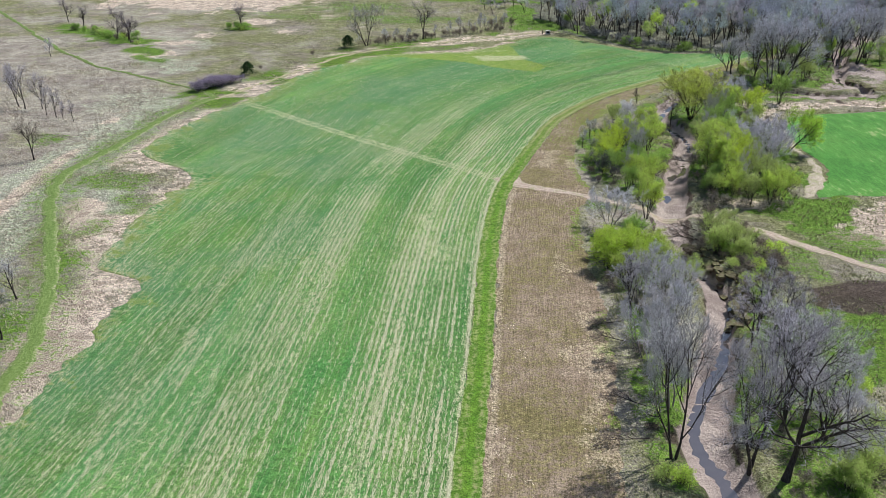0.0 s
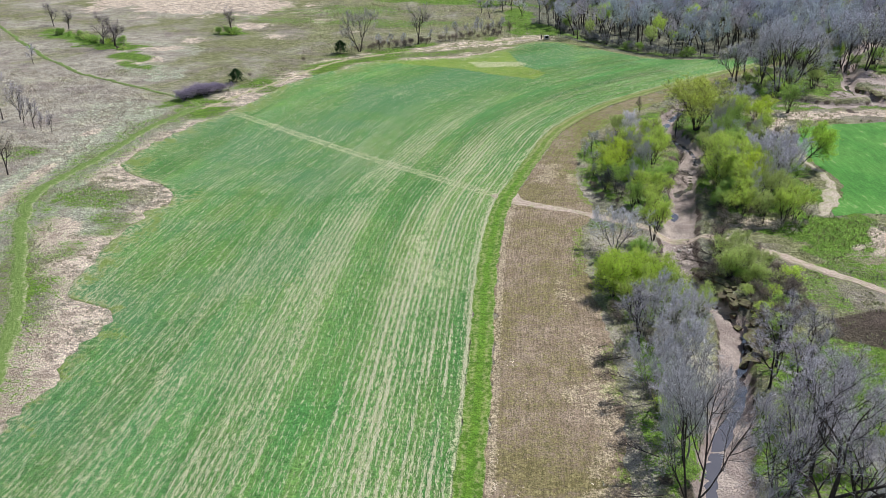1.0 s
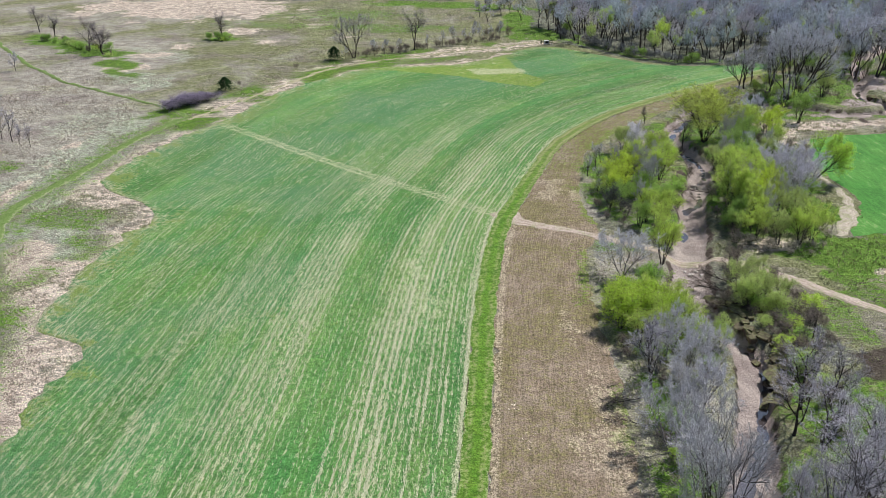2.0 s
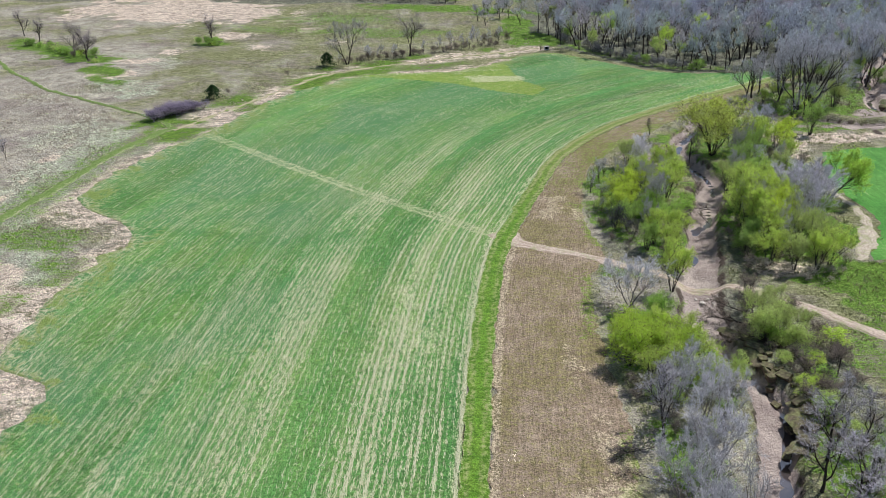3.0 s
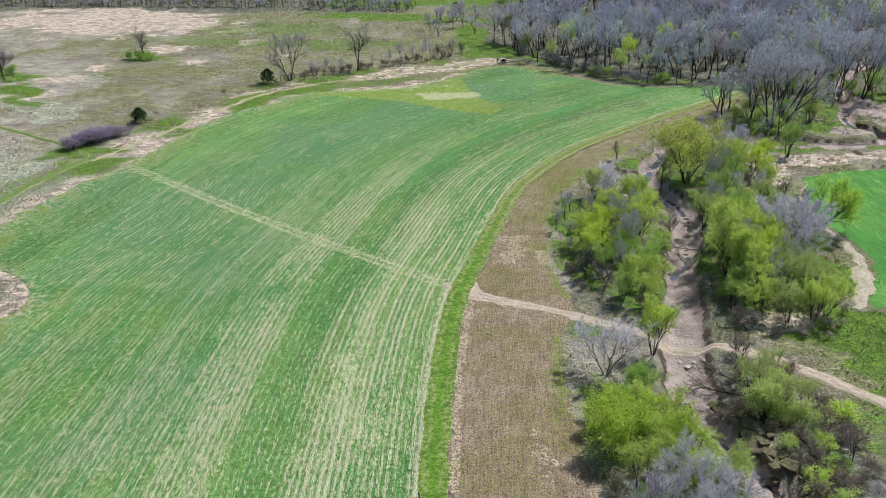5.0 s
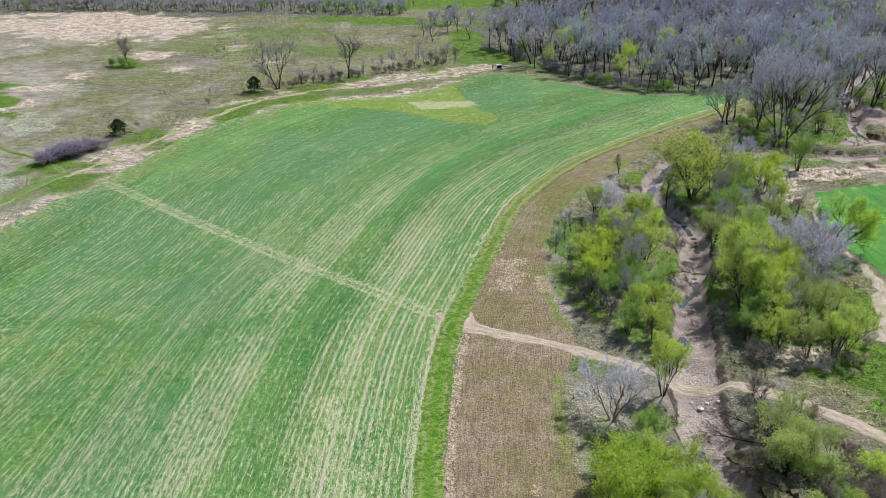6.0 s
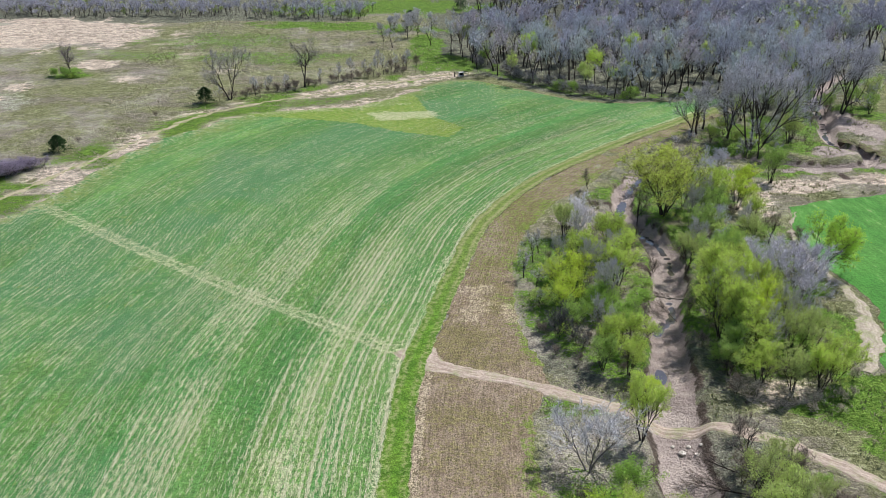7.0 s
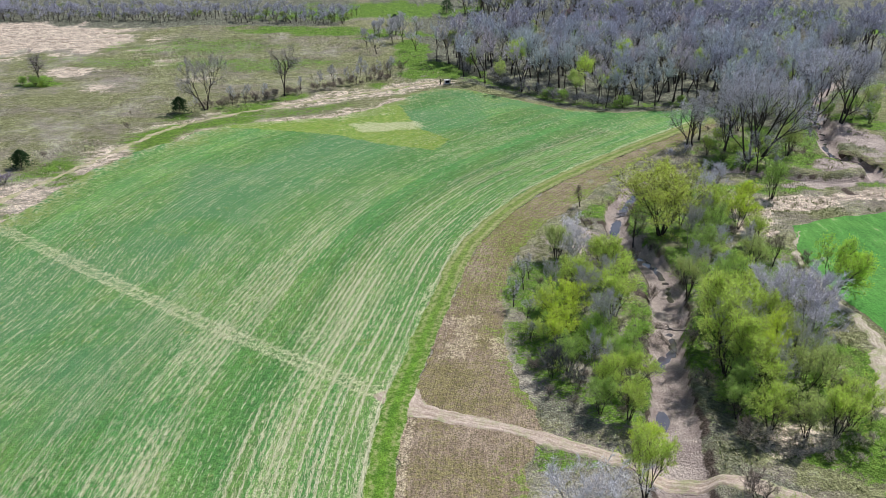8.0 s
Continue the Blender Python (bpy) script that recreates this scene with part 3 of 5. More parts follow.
def build_field():
    """The crop field follows the lane: columns along it, rows outwards to the field's rim."""
    n, s = normals(LANE), np.arange(len(LANE)) * 0.6
    ring = np.vstack([FIELD_RIM, FIELD_RIM[-1] + (0, -40)])
    a, b = ring[:-1], ring[1:]
    reach = []
    for p, q in zip(LANE, n):
        e, f = b - a, a - p
        cross = q[0] * e[:, 1] - q[1] * e[:, 0]
        cross = np.where(np.abs(cross) < 1e-9, 1e-9, cross)
        t = (f[:, 0] * e[:, 1] - f[:, 1] * e[:, 0]) / cross
        k = (f[:, 0] * q[1] - f[:, 1] * q[0]) / cross
        good = (k >= 0) & (k <= 1) & (t > 1)
        reach.append(t[good].min() if good.any() else (reach[-1] if reach else 40))
    reach = np.array(reach)
    reach = np.convolve(np.pad(reach, 2, "edge"), np.ones(5) / 5, "valid") + 0.9 * fbm(s, 0 * s, 3, 4)
    m = 96
    k = np.linspace(0, 1, m)
    d = reach[:, None] * k[None] + 0.3 * (1 - k[None]) * fbm(s, 0 * s + 9, 2.5, 3)[:, None]
    x, y = LANE[:, :1] + n[:, :1] * d, LANE[:, 1:] + n[:, 1:] * d
    across = d + 0.12 * step(28, 42, d) * (s[:, None] - 90) * step(190, 140, s[:, None])
    straw = np.interp(across, (0, 0.5, 1.2, 2, 5, 9, 10, 11.5, 13, 14.5, 16, 20, 21.5, 24, 28, 29.5, 32, 36, 40, 46, 50, 56, 62, 90),
                      (1, 0.8, 0.35, 0.5, 0.62, 0.68, 0.95, 0.75, 0.55, 0.5, 0.12, 0.1, 0.5, 0.66, 0.6, 0.3, 0.35, 0.5, 0.4, 0.22, 0.42, 0.36, 0.42, 0.3))
    straw = straw * (1 - 0.45 * step(165, 215, s[:, None])) + 0.12 * fbm(x, y, 14, 3)
    block = inside(x, y, np.array([(-29, 92), (-16.5, 92), (-13.4, 155), (-25.5, 157.5)]))
    straw = straw + 0.08 * block
    for cx, cy, r in ((-5, 141, 2.6), (0.8, 177.5, 2.0), (-5.2, 177, 1.6), (-13, 178, 5), (-14, 150, 5), (3, 210, 5), (-2.2, 128, 3), (40, 296, 9), (22, 279, 7), (12, 268, 5)):
        straw = np.maximum(straw, straw + 0.2 * blob(x, y, cx, cy, r * 0.8, r * 1.3, 0, 0.6, 2.5))
    wedge = inside(x, y, np.array([(-24, 277), (-10.4, 273.5), (4.2, 268), (15.5, 259.5), (26.4, 254.5), (30.5, 262), (24, 272), (20.5, 296), (10, 292), (-16.4, 284)]) + 0.0)
    weed = np.where(wedge, 0.95, 0.0)
    weed = np.maximum(weed, 0.45 * blob(x, y, 48, 298, 10, 5, -40, 0.4, 5))
    core = np.maximum(blob(x, y, 15.5, 273.5, 9.5, 4.2, 8, 0.5, 4), 0.8 * blob(x, y, 0, 282, 14, 2.2, 6, 0.6, 3))
    far = far_from(x, y, curve([(-55, 221.7), (-35.4, 202.6), (-17.9, 186.2), (-3.2, 173.5), (9.2, 163)], 0.3), 1)[0]
    track = np.maximum(0.8 * step(0.65, 0.2, np.abs(far - 0.85)), 0.43 * step(1.9, 0.6, far))
    track = np.maximum(track, 0.8 * core)
    edge_line = 0.75 * step(0.6, 0.2, np.abs(d - 0.45 - 0.25 * fbm(s, 0 * s, 3)[:, None]))
    track = np.maximum(track, edge_line)
    head = far_from(x, y, curve([(-54, 164.5), (-36, 162.3), (-24.3, 160), (-14.3, 163)], 0.3), 1)[0]
    straw = straw - 0.4 * step(2.2, 0.7, head)
    edge = reach[:, None] - d
    rim = np.clip(edge, 0, 9) + 3.0 * step(119, 115, y) + 0 * x + 9 * step(60, 90, x)
    verts = np.stack([x, y, 0.10 + 0.02 * fbm(x, y, 11, 2) - 0.2 * step(0.7, 0.0, edge)], 2).reshape(-1, 3)
    along = np.broadcast_to(s[:, None], d.shape)
    mesh = sheet_mesh("crop_field", verts, grid_faces(len(LANE), m)[:, ::-1], {"across": across, "along": along, "straw": straw, "weed": weed, "track": track, "rim": rim})
    structure("crop_field", mesh, CROP, "green winter wheat field with pale straw rows", "crop field")


def ribbon(name, line, left, right, columns, lift, material, label, category, ragged=0.4, follow=True, values=None, skirt=0.0):
    """A strip of ground along a line, from left to right metres beside it, with an uneven rim."""
    n, s = normals(line), np.arange(len(line)) * np.linalg.norm(line[1] - line[0])
    k = np.linspace(-1, 1, columns)
    left, right = np.broadcast_to(left, s.shape), np.broadcast_to(right, s.shape)
    l = left + ragged * fbm(s, 0 * s + 3.3, 2.6, 4)
    r = right - ragged * fbm(s, 0 * s + 8.8, 2.6, 4)
    d = l[:, None] * (1 - k[None]) / 2 + r[:, None] * (1 + k[None]) / 2
    x, y = line[:, :1] + n[:, :1] * d, line[:, 1:] + n[:, 1:] * d
    z = (height(x, y) + lift - (lift + 0.08) * np.abs(k[None]) ** 5 if follow else 0 * x + lift - skirt * step(0.9, 1.0, k[None]))
    data = {"across": np.broadcast_to(k[None], d.shape), "along": np.broadcast_to(s[:, None], d.shape)}
    if values:
        data.update(values(x, y, d))
    mesh = sheet_mesh(name, np.stack([x, y, z], 2).reshape(-1, 3), grid_faces(len(line), columns)[:, ::-1], data)
    return structure(name, mesh, material, label, category)


def build_strips():
    ribbon("grass_lane", LANE, 0.15, -3.0, 9, 0.165, LANE_GRASS, "bright green grass lane with faint wheel tracks", "grass lane", 0.28, False)
    n = normals(LANE)
    t = [np.dot(STRIP_EDGE - p, q) for p, q in zip(LANE, n)]
    side = [np.abs((STRIP_EDGE - p) @ np.array([q[1], -q[0]])) for p, q in zip(LANE, n)]
    right = np.array([a[np.where(a < 0, b, 1e9).argmin()] for a, b in zip(t, side)])
    right = np.minimum(np.convolve(np.pad(right, 5, "edge"), np.ones(11) / 11, "valid"), -4.2)

    def stains(x, y, d):
        pale = 0.0 * x
        for cx, cy, rx, ry in ((19, 92, 2.2, 8), (17.5, 76, 2, 7), (19.5, 105, 2, 5), (20.5, 172, 2.2, 4), (22, 178, 2.5, 4), (26, 172, 1.2, 3), (16, 97, 1.5, 3), (6.3, 76, 0.7, 3), (18, 122, 1.3, 3)):
            pale = np.maximum(pale, 0.75 * blob(x, y, cx, cy, rx, ry, 0, 0.6, 2))
        pale = np.maximum(pale, 0.9 * step(0.9, 0.3, np.abs(d + 3.6)) * step(165, 155, y))
        green = 0.75 * step(4.5, 0.5, np.abs(d - right[:, None]) + 2 * fbm(x, y, 4, 3)) * step(0, 0.5, fbm(x, y, 9, 2) + 0.2)
        green = np.maximum(green, 0.42 * step(165, 195, y) + 0.3 * step(3.5, 0, np.hypot(x - 23, y - 147) - 1))
        return {"pale": pale, "green": green, "across": d}

    ribbon("stubble_strip", LANE, -2.8, right, 40, 0.09, STUBBLE, "brown stubble strip with sparse weeds and pale residue", "stubble field", 0.7, False, stains, 0.15)
    wide = np.interp(np.arange(len(ROAD)) * 0.4, (0, 3, 6, 10, 20, 70), (4.4, 3.8, 2.2, 1.6, 1.35, 1.15))
    ribbon("dirt_road", ROAD, wide, -wide, 11, 0.12, DIRT, "pale dry dirt farm track with wheel ruts", "dirt road", 0.4)
    ribbon("mown_path", MOWN, 1.4, -1.4, 9, 0.12, MOWN_GRASS, "mown green path curving through dry meadow", "grass path", 0.5)
    ribbon("farm_path", FARM_PATH, 0.75, -0.75, 9, 0.10, STRAW_PATH, "straw-coloured farm track beside the wheat", "farm track", 0.9)
    ribbon("hill_path", HILL_PATH, 0.85, -0.85, 7, 0.14, MOWN_GRASS, "thin mown green path across the brown meadow", "grass path", 0.5)
    sand = np.interp(np.arange(len(SAND_PATH)) * 0.4, (0, 20, 34, 43, 49, 0.4 * len(SAND_PATH) - 0.4), (0.2, 0.6, 1.0, 1.6, 1.7, 0.4))
    ribbon("sand_path", SAND_PATH, sand, -sand, 9, 0.10, SANDY, "pale bare sandy margin beside the green crop", "sand path", 0.7)


def build_east_field():
    bm = bmesh.new()
    n = normals(FIELD_EAST)
    s = np.arange(len(FIELD_EAST)) * 0.6
    rim = FIELD_EAST + n * (0.5 * fbm(s, 0 * s, 3, 4))[:, None]
    ring = [bm.verts.new((x, y, 0.035)) for x, y in rim]
    edges = [bm.edges.new((a, b)) for a, b in zip(ring, ring[1:] + ring[:1])]
    bmesh.ops.triangle_fill(bm, use_beauty=True, edges=edges, normal=(0, 0, 1))
    mesh = bpy.data.meshes.new("east_field")
    bm.to_mesh(mesh)
    bm.free()
    structure("east_field", mesh, EAST, "bright green young crop field beyond the creek", "crop field")


def build_water():
    n, k = normals(CREEK), np.linspace(-1, 1, 7)
    d = 4.2 * k[None] * np.ones(len(CREEK))[:, None]
    x, y = CREEK[:, :1] + n[:, :1] * d, CREEK[:, 1:] + n[:, 1:] * d
    mesh = sheet_mesh("creek_water", np.stack([x, y, 0 * x - 2.0], 2).reshape(-1, 3), grid_faces(len(CREEK), 7)[:, ::-1])
    structure("creek_water", mesh, WATER, "shallow bluish creek water between sand bars", "water")


def cut_bank(line, side, drop, label):
    """An undercut earth bank: a ragged face with an overhanging lip of turf."""
    line = curve(line, 0.35)
    n, s = normals(line) * side, np.arange(len(line)) * 0.35
    shape = ((-0.35, -drop), (0.15, -drop + 0.5), (0.3, -0.9), (0.25, -0.45), (-0.15, -0.1), (-0.2, 0.08), (0.4, 0.12), (1.1, 0.02), (1.8, -0.35))
    rows = []
    for k, (out, z) in enumerate(shape):
        d = out + 0.7 * fbm(s, 0 * s + 0.6 * k, 1.7, 3) + 1.1 * vnoise(s / 3, 0 * s)
        rows.append(np.stack([line[:, 0] + n[:, 0] * d, line[:, 1] + n[:, 1] * d, z + 0.1 * fbm(s, 0 * s + 3 * k, 1.5, 2) + 0 * s], 1))
    verts = np.stack(rows, 1).reshape(-1, 3)
    faces = grid_faces(len(line), len(shape))
    turf = np.broadcast_to(np.array([0, 0, 0, 0, 0.3, 0.8, 1, 1, 1.0]), (len(line), len(shape)))
    structure("cut_bank", sheet_mesh("cut_bank", verts, faces if side > 0 else faces[:, ::-1], {"turf": turf}), BANK, label, "creek bank")


def bank_paint():
    p = Paint("eroded_earth", 0.95, 0.1)
    w = p.place()
    fine, layers = p.noise(w, 3.0, 4, 0.75), p.noise(p.place((0.4, 0.4, 3)), 1.6, 4, 0.7)
    soil = p.gain(p.mix(p.span(layers, 0.4, 0.6), (0.09, 0.07, 0.055), (0.19, 0.15, 0.12)), fine, 0.4, 0.6, 0.7, 1.25)
    grass = p.gain(p.mix(p.span(p.noise(w, 0.7, 3), 0.42, 0.58), (0.15, 0.13, 0.09), (0.20, 0.21, 0.10)), fine, 0.4, 0.6, 0.7, 1.25)
    return p.done(p.mix(p.span(p.math("ADD", p.attribute("turf"), p.math("MULTIPLY", p.math("SUBTRACT", fine, 0.5), 1.2)), 0.35, 0.7), soil, grass), fine, 0.9, 0.15)


BANK = bank_paint()
cut_bank([(116.3, 245.6), (118.2, 242), (119.4, 237), (121.5, 232), (126, 227)], -1, 1.95, "dark undercut earth bank above a gravel bar")
cut_bank([(41.2, 131), (41.9, 126.5), (43.6, 121.5), (45, 117.5), (44.6, 113), (43.2, 108.5), (41, 103)], -1, 1.95, "dark crumbling creek bank topped with dry grass")
build_ground()
build_field()
build_strips()
build_east_field()
build_water()


# ---- trees ----
class Soup:
    """Vertices and faces of one mesh in the making."""

    def __init__(self):
        self.verts, self.faces = [], []

    def tube(self, points, radii, sides):
        base = len(self.verts)
        up = np.array((0.31, 0.17, 0.93))
        for i, (p, r) in enumerate(zip(points, radii)):
            t = points[min(i + 1, len(points) - 1)] - points[max(i - 1, 0)]
            a = np.cross(t, up if abs(t[2]) < 0.9 * np.linalg.norm(t) else (1, 0.2, 0))
            a = a / (np.linalg.norm(a) + 1e-9)
            b = np.cross(t, a)
            b = b / (np.linalg.norm(b) + 1e-9)
            for j in range(sides):
                w = 2 * math.pi * j / sides
                self.verts.append(p + r * (math.cos(w) * a + math.sin(w) * b))
        for i in range(len(points) - 1):
            for j in range(sides):
                k = base + i * sides
                self.faces.append((k + j, k + (j + 1) % sides, k + sides + (j + 1) % sides, k + sides + j))

    def sliver(self, p, q, width, r):
        ax, ay, az = q[0] - p[0], q[1] - p[1], q[2] - p[2]
        sx, sy, sz = ay * r[2] - az * r[1], az * r[0] - ax * r[2], ax * r[1] - ay * r[0]
        k = width / 2 / (math.sqrt(sx * sx + sy * sy + sz * sz) + 1e-9)
        side = np.array((sx * k, sy * k, sz * k))
        k = len(self.verts)
        self.verts += [p - side, p + side, q]
        self.faces.append((k, k + 1, k + 2))

    def leaf(self, p, size, way, r):
        """A spray of young leaves: a slim blade along its twig."""
        q = p + unit(way + r.normal(0, 0.55, 3)) * size * 1.7
        self.sliver(p, q, size * 0.9, r.normal(size=3))

    def mesh(self, name, material, smooth=True):
        mesh = bpy.data.meshes.new(name)
        mesh.from_pydata(np.array(self.verts).tolist(), [], self.faces)
        mesh.materials.append(material)
        mesh.polygons.foreach_set("use_smooth", np.full(len(mesh.polygons), smooth))
        return mesh


def unit(v):
    return v / (math.sqrt(v[0] * v[0] + v[1] * v[1] + v[2] * v[2]) + 1e-9)


def grow(seed, tall, stems=1, fork=0.3, spread=0.5, counts=(6, 5, 4), fine=6, leaves=0, leaf_size=0.16, thick=0.02, twig=0.03, ratio=0.55, lean=0.0, slim=False, reach=1.0, loose=0.2, limb=0.6):
    """A tree skeleton with limbs, branches and twigs: three soups (wood, twigs, leaves)."""
    r = np.random.default_rng(seed)
    wood, brush, crown = Soup(), Soup(), Soup()
    tips = []

    def branch(p, d, length, radius, level):
        pieces = (6, 5, 3, 2)[level]
        points, ways = [p], [d]
        for i in range(pieces):
            rise = (0.03, 0.16, 0.12, 0.05)[level]
            d = unit(d + r.normal(0, (0.10, 0.17, 0.22, 0.28)[level], 3) + np.array((lean * 0.12, 0, rise)))
            p = p + d * length / pieces
            points.append(p)
            ways.append(d)
        radii = radius * np.linspace(1, 0.35, pieces + 1)
        if level == 0:
            radii[0] *= 1.45
        if level < 3:
            wood.tube(points, np.maximum(radii, 0.012), (7, 5, 4)[level] if not slim else (5, 4, 3)[level])
        elif slim:
            brush.sliver(points[0], points[-1], twig * 1.4, r.normal(size=3))
        else:
            wood.tube(points, np.maximum(radii, 0.014), 3)
        if level < 3:
            number = counts[level]
            for i in range(number):
                t = fork + (1 - fork) * (i + r.random() * 0.8) / number if level == 0 else 0.22 + 0.78 * (i + r.random()) / number
                k = min(int(t * pieces), pieces - 1)
                start = points[k] + (points[k + 1] - points[k]) * (t * pieces - k)
                round_ = unit(np.cross(ways[k], r.normal(size=3)))
                angle = spread * (0.75 + 0.5 * r.random()) * (1.0, 0.95, 1.05)[level]
                way = unit(ways[k] * math.cos(angle) + round_ * math.sin(angle) + np.array((0, 0, 0.12)))
                branch(start, way, length * ratio * (1.15 - 0.5 * t) * (0.8 + 0.4 * r.random()) * (1.25 if level == 0 else 1), radii[k] * limb, level + 1)
        if level >= 2:
            for i in range(fine if level == 3 else fine // 2):
                t = r.random()
                k = min(int(t * pieces), pieces - 1)
                a = points[k] + (points[k + 1] - points[k]) * (t * pieces - k)
                b = a + unit(ways[k] + r.normal(0, 0.6, 3) + np.array((0, 0, 0.2))) * tall * reach * (0.03 + 0.04 * r.random())
                brush.sliver(a, b, twig, r.normal(size=3))
                tips.append((a + (b - a) * (0.2 + 0.8 * r.random()), unit(b - a)))
                c = a + (b - a) * (0.3 + 0.4 * r.random())
                brush.sliver(c, c + unit(b - a + r.normal(0, 0.6, 3) * np.linalg.norm(b - a)) * tall * reach * (0.018 + 0.025 * r.random()), twig * 0.8, r.normal(size=3))

    for i in range(stems):
        w = 2 * math.pi * (i + 0.6 * r.random()) / stems
        out = np.array((math.cos(w), math.sin(w), 0))
        start = out * (0.02 * tall if stems > 1 else 0) + np.array((0, 0, -0.25))
        way = unit(np.array((0, 0, 1.0)) + out * (0.42 * spread if stems > 1 else 0.04) + np.array((lean, 0, 0)))
        branch(start, way, tall * (0.62 + 0.12 * r.random()), tall * thick / math.sqrt(stems), 0)
    if leaves:
        for i in r.integers(0, len(tips), leaves):
            crown.leaf(tips[i][0] + r.normal(0, loose, 3), leaf_size * (0.6 + 0.8 * r.random()), tips[i][1], r)
    top = max(max(v[2] for v in s.verts) for s in (wood, brush) if s.verts)
    for s in (wood, brush, crown):
        s.verts = [v * (tall / top) for v in s.verts]
    return wood, brush, crown


def tree_kind(name, category, soups, bark, leaf_name="crown"):
    """A tree with its parts, kept aside as a pattern to copy: an Empty at its base."""
    root = bpy.data.objects.new(name, None)
    scene.collection.objects.link(root)
    root["category"] = category
    for part_name, soup, material in zip(("trunk", "branchwork", leaf_name), soups, (bark, TWIG, LEAF)):
        if soup.faces:
            ob = new(part_name, soup.mesh(part_name, material, part_name != leaf_name))
            ob.parent = root
            if part_name != "trunk":
                tagged(ob, kind="stuff")
    return root


PATTERNS = {}
STOCK = {}


def stock(key, name, category, tall, seeds, bark=None, **shape):
    STOCK[key] = (name, category, tall, [(seed, shape) for seed in seeds], bark or BARK)


def plant(key, x, y, tall, label, twigs=(0.30, 0.27, 0.26), leaves=(0.2, 0.3, 0.05), wide=1.0, turn=None, which=None, group=""):
    """Sets one tree of a kind on the ground at its own height, width and turn."""
    name, category, size, forms, bark = STOCK[key]
    which = int(rng.integers(len(forms))) if which is None else which
    turn = rng.uniform(0, 360) if turn is None else turn
    k = tall / size
    z = float(height(np.array([x]), np.array([y]))[0])
    m = pose(x, y, z - 0.05, 0, 0, turn) @ Matrix.Diagonal((k * wide, k * wide, k, 1))
    if (key, which) not in PATTERNS:
        seed, shape = forms[which]
        root = PATTERNS[key, which] = tree_kind(name, category, grow(seed, size, **shape), bark)
        root.matrix_basis = m
    else:
        first = PATTERNS[key, which]
        root = copy_thing(first, m)
        root.matrix_basis = m
    tagged(root, label, category, group)
    if key in ("leafy", "round", "sparse", "bush", "willow"):  # budding twigs take on the colour of the leaves
        twigs = tuple(0.35 * a + 0.6 * b for a, b in zip(twigs, leaves))
    for ob in root.children:
        if ob.name.startswith("branchwork"):
            ob.color = (*twigs, 1)
        elif ob.name.startswith("crown"):
            ob.color = (*leaves, 1)
    return root


stock("big", "bare_tree", "tree", 20, (1, 2, 3), stems=2, counts=(5, 6, 6), fine=11, spread=0.72, fork=0.2, thick=0.017, twig=0.042, limb=0.66)
stock("oak", "bare_tree", "tree", 20, (4, 7), counts=(6, 6, 6), fine=11, spread=0.95, fork=0.22, thick=0.022, twig=0.042, ratio=0.62, limb=0.67)
stock("mid", "bare_tree", "tree", 10, (11, 12, 13, 14), counts=(6, 5, 5), fine=10, spread=0.74, fork=0.16, thick=0.017, twig=0.034, limb=0.64)
stock("thin", "bare_tree", "tree", 10, (15, 16, 17), counts=(6, 5, 5), fine=8, spread=0.66, fork=0.24, thick=0.016, twig=0.06, slim=True)
stock("pale", "bare_tree", "tree", 10, (21, 22, 23, 24), PALE_BARK, stems=3, counts=(5, 5, 5), fine=12, spread=0.66, fork=0.15, thick=0.017, twig=0.034, slim=True)
stock("leafy", "leafing_tree", "tree", 10, (31, 32, 33, 34, 35, 36), stems=5, counts=(6, 5, 4), fine=6, spread=0.56, fork=0.3, thick=0.022, twig=0.035, leaves=4600, leaf_size=0.125, slim=True, loose=0.13, ratio=0.5)
stock("round", "leafing_tree", "tree", 12, (41,), stems=6, counts=(6, 6, 5), fine=7, spread=0.72, fork=0.18, thick=0.022, twig=0.04, leaves=6500, leaf_size=0.125, loose=0.14)
stock("sparse", "leafing_tree", "tree", 10, (37, 38, 39), stems=3, counts=(6, 5, 5), fine=8, spread=0.62, fork=0.25, thick=0.02, twig=0.035, leaves=2600, leaf_size=0.13, slim=True, loose=0.2)
stock("bush", "leafing_bush", "bush", 5, (51, 52, 53), stems=6, counts=(5, 4, 3), fine=5, spread=0.8, fork=0.12, thick=0.018, twig=0.03, leaves=4600, leaf_size=0.11, slim=True, loose=0.2)
stock("under", "leafing_underbrush", "bush", 3, (55, 56, 57), stems=5, counts=(3, 3, 2), fine=4, spread=0.95, fork=0.05, thick=0.014, twig=0.03, leaves=900, leaf_size=0.15, slim=True, loose=0.22)
stock("brush", "bare_shrub", "shrub", 4, (61, 62, 63), stems=5, counts=(5, 4, 3), fine=6, spread=0.8, fork=0.1, thick=0.012, twig=0.032, slim=True)
stock("willow", "leaning_willow", "tree", 9, (71,), stems=3, counts=(6, 5, 5), fine=8, spread=0.58, fork=0.42, thick=0.023, twig=0.035, leaves=5200, leaf_size=0.13, lean=0.5, loose=0.25)
stock("wood", "woodland_tree", "tree", 17, (81, 82, 83, 84, 85, 86), counts=(7, 4, 4), fine=8, spread=0.46, fork=0.4, thick=0.014, twig=0.075, slim=True, reach=1.0)
stock("woodleaf", "leafing_woodland_tree", "tree", 14, (91, 92), counts=(6, 4, 4), fine=6, spread=0.55, fork=0.3, thick=0.012, twig=0.08, leaves=2600, leaf_size=0.24, slim=True, loose=0.45)

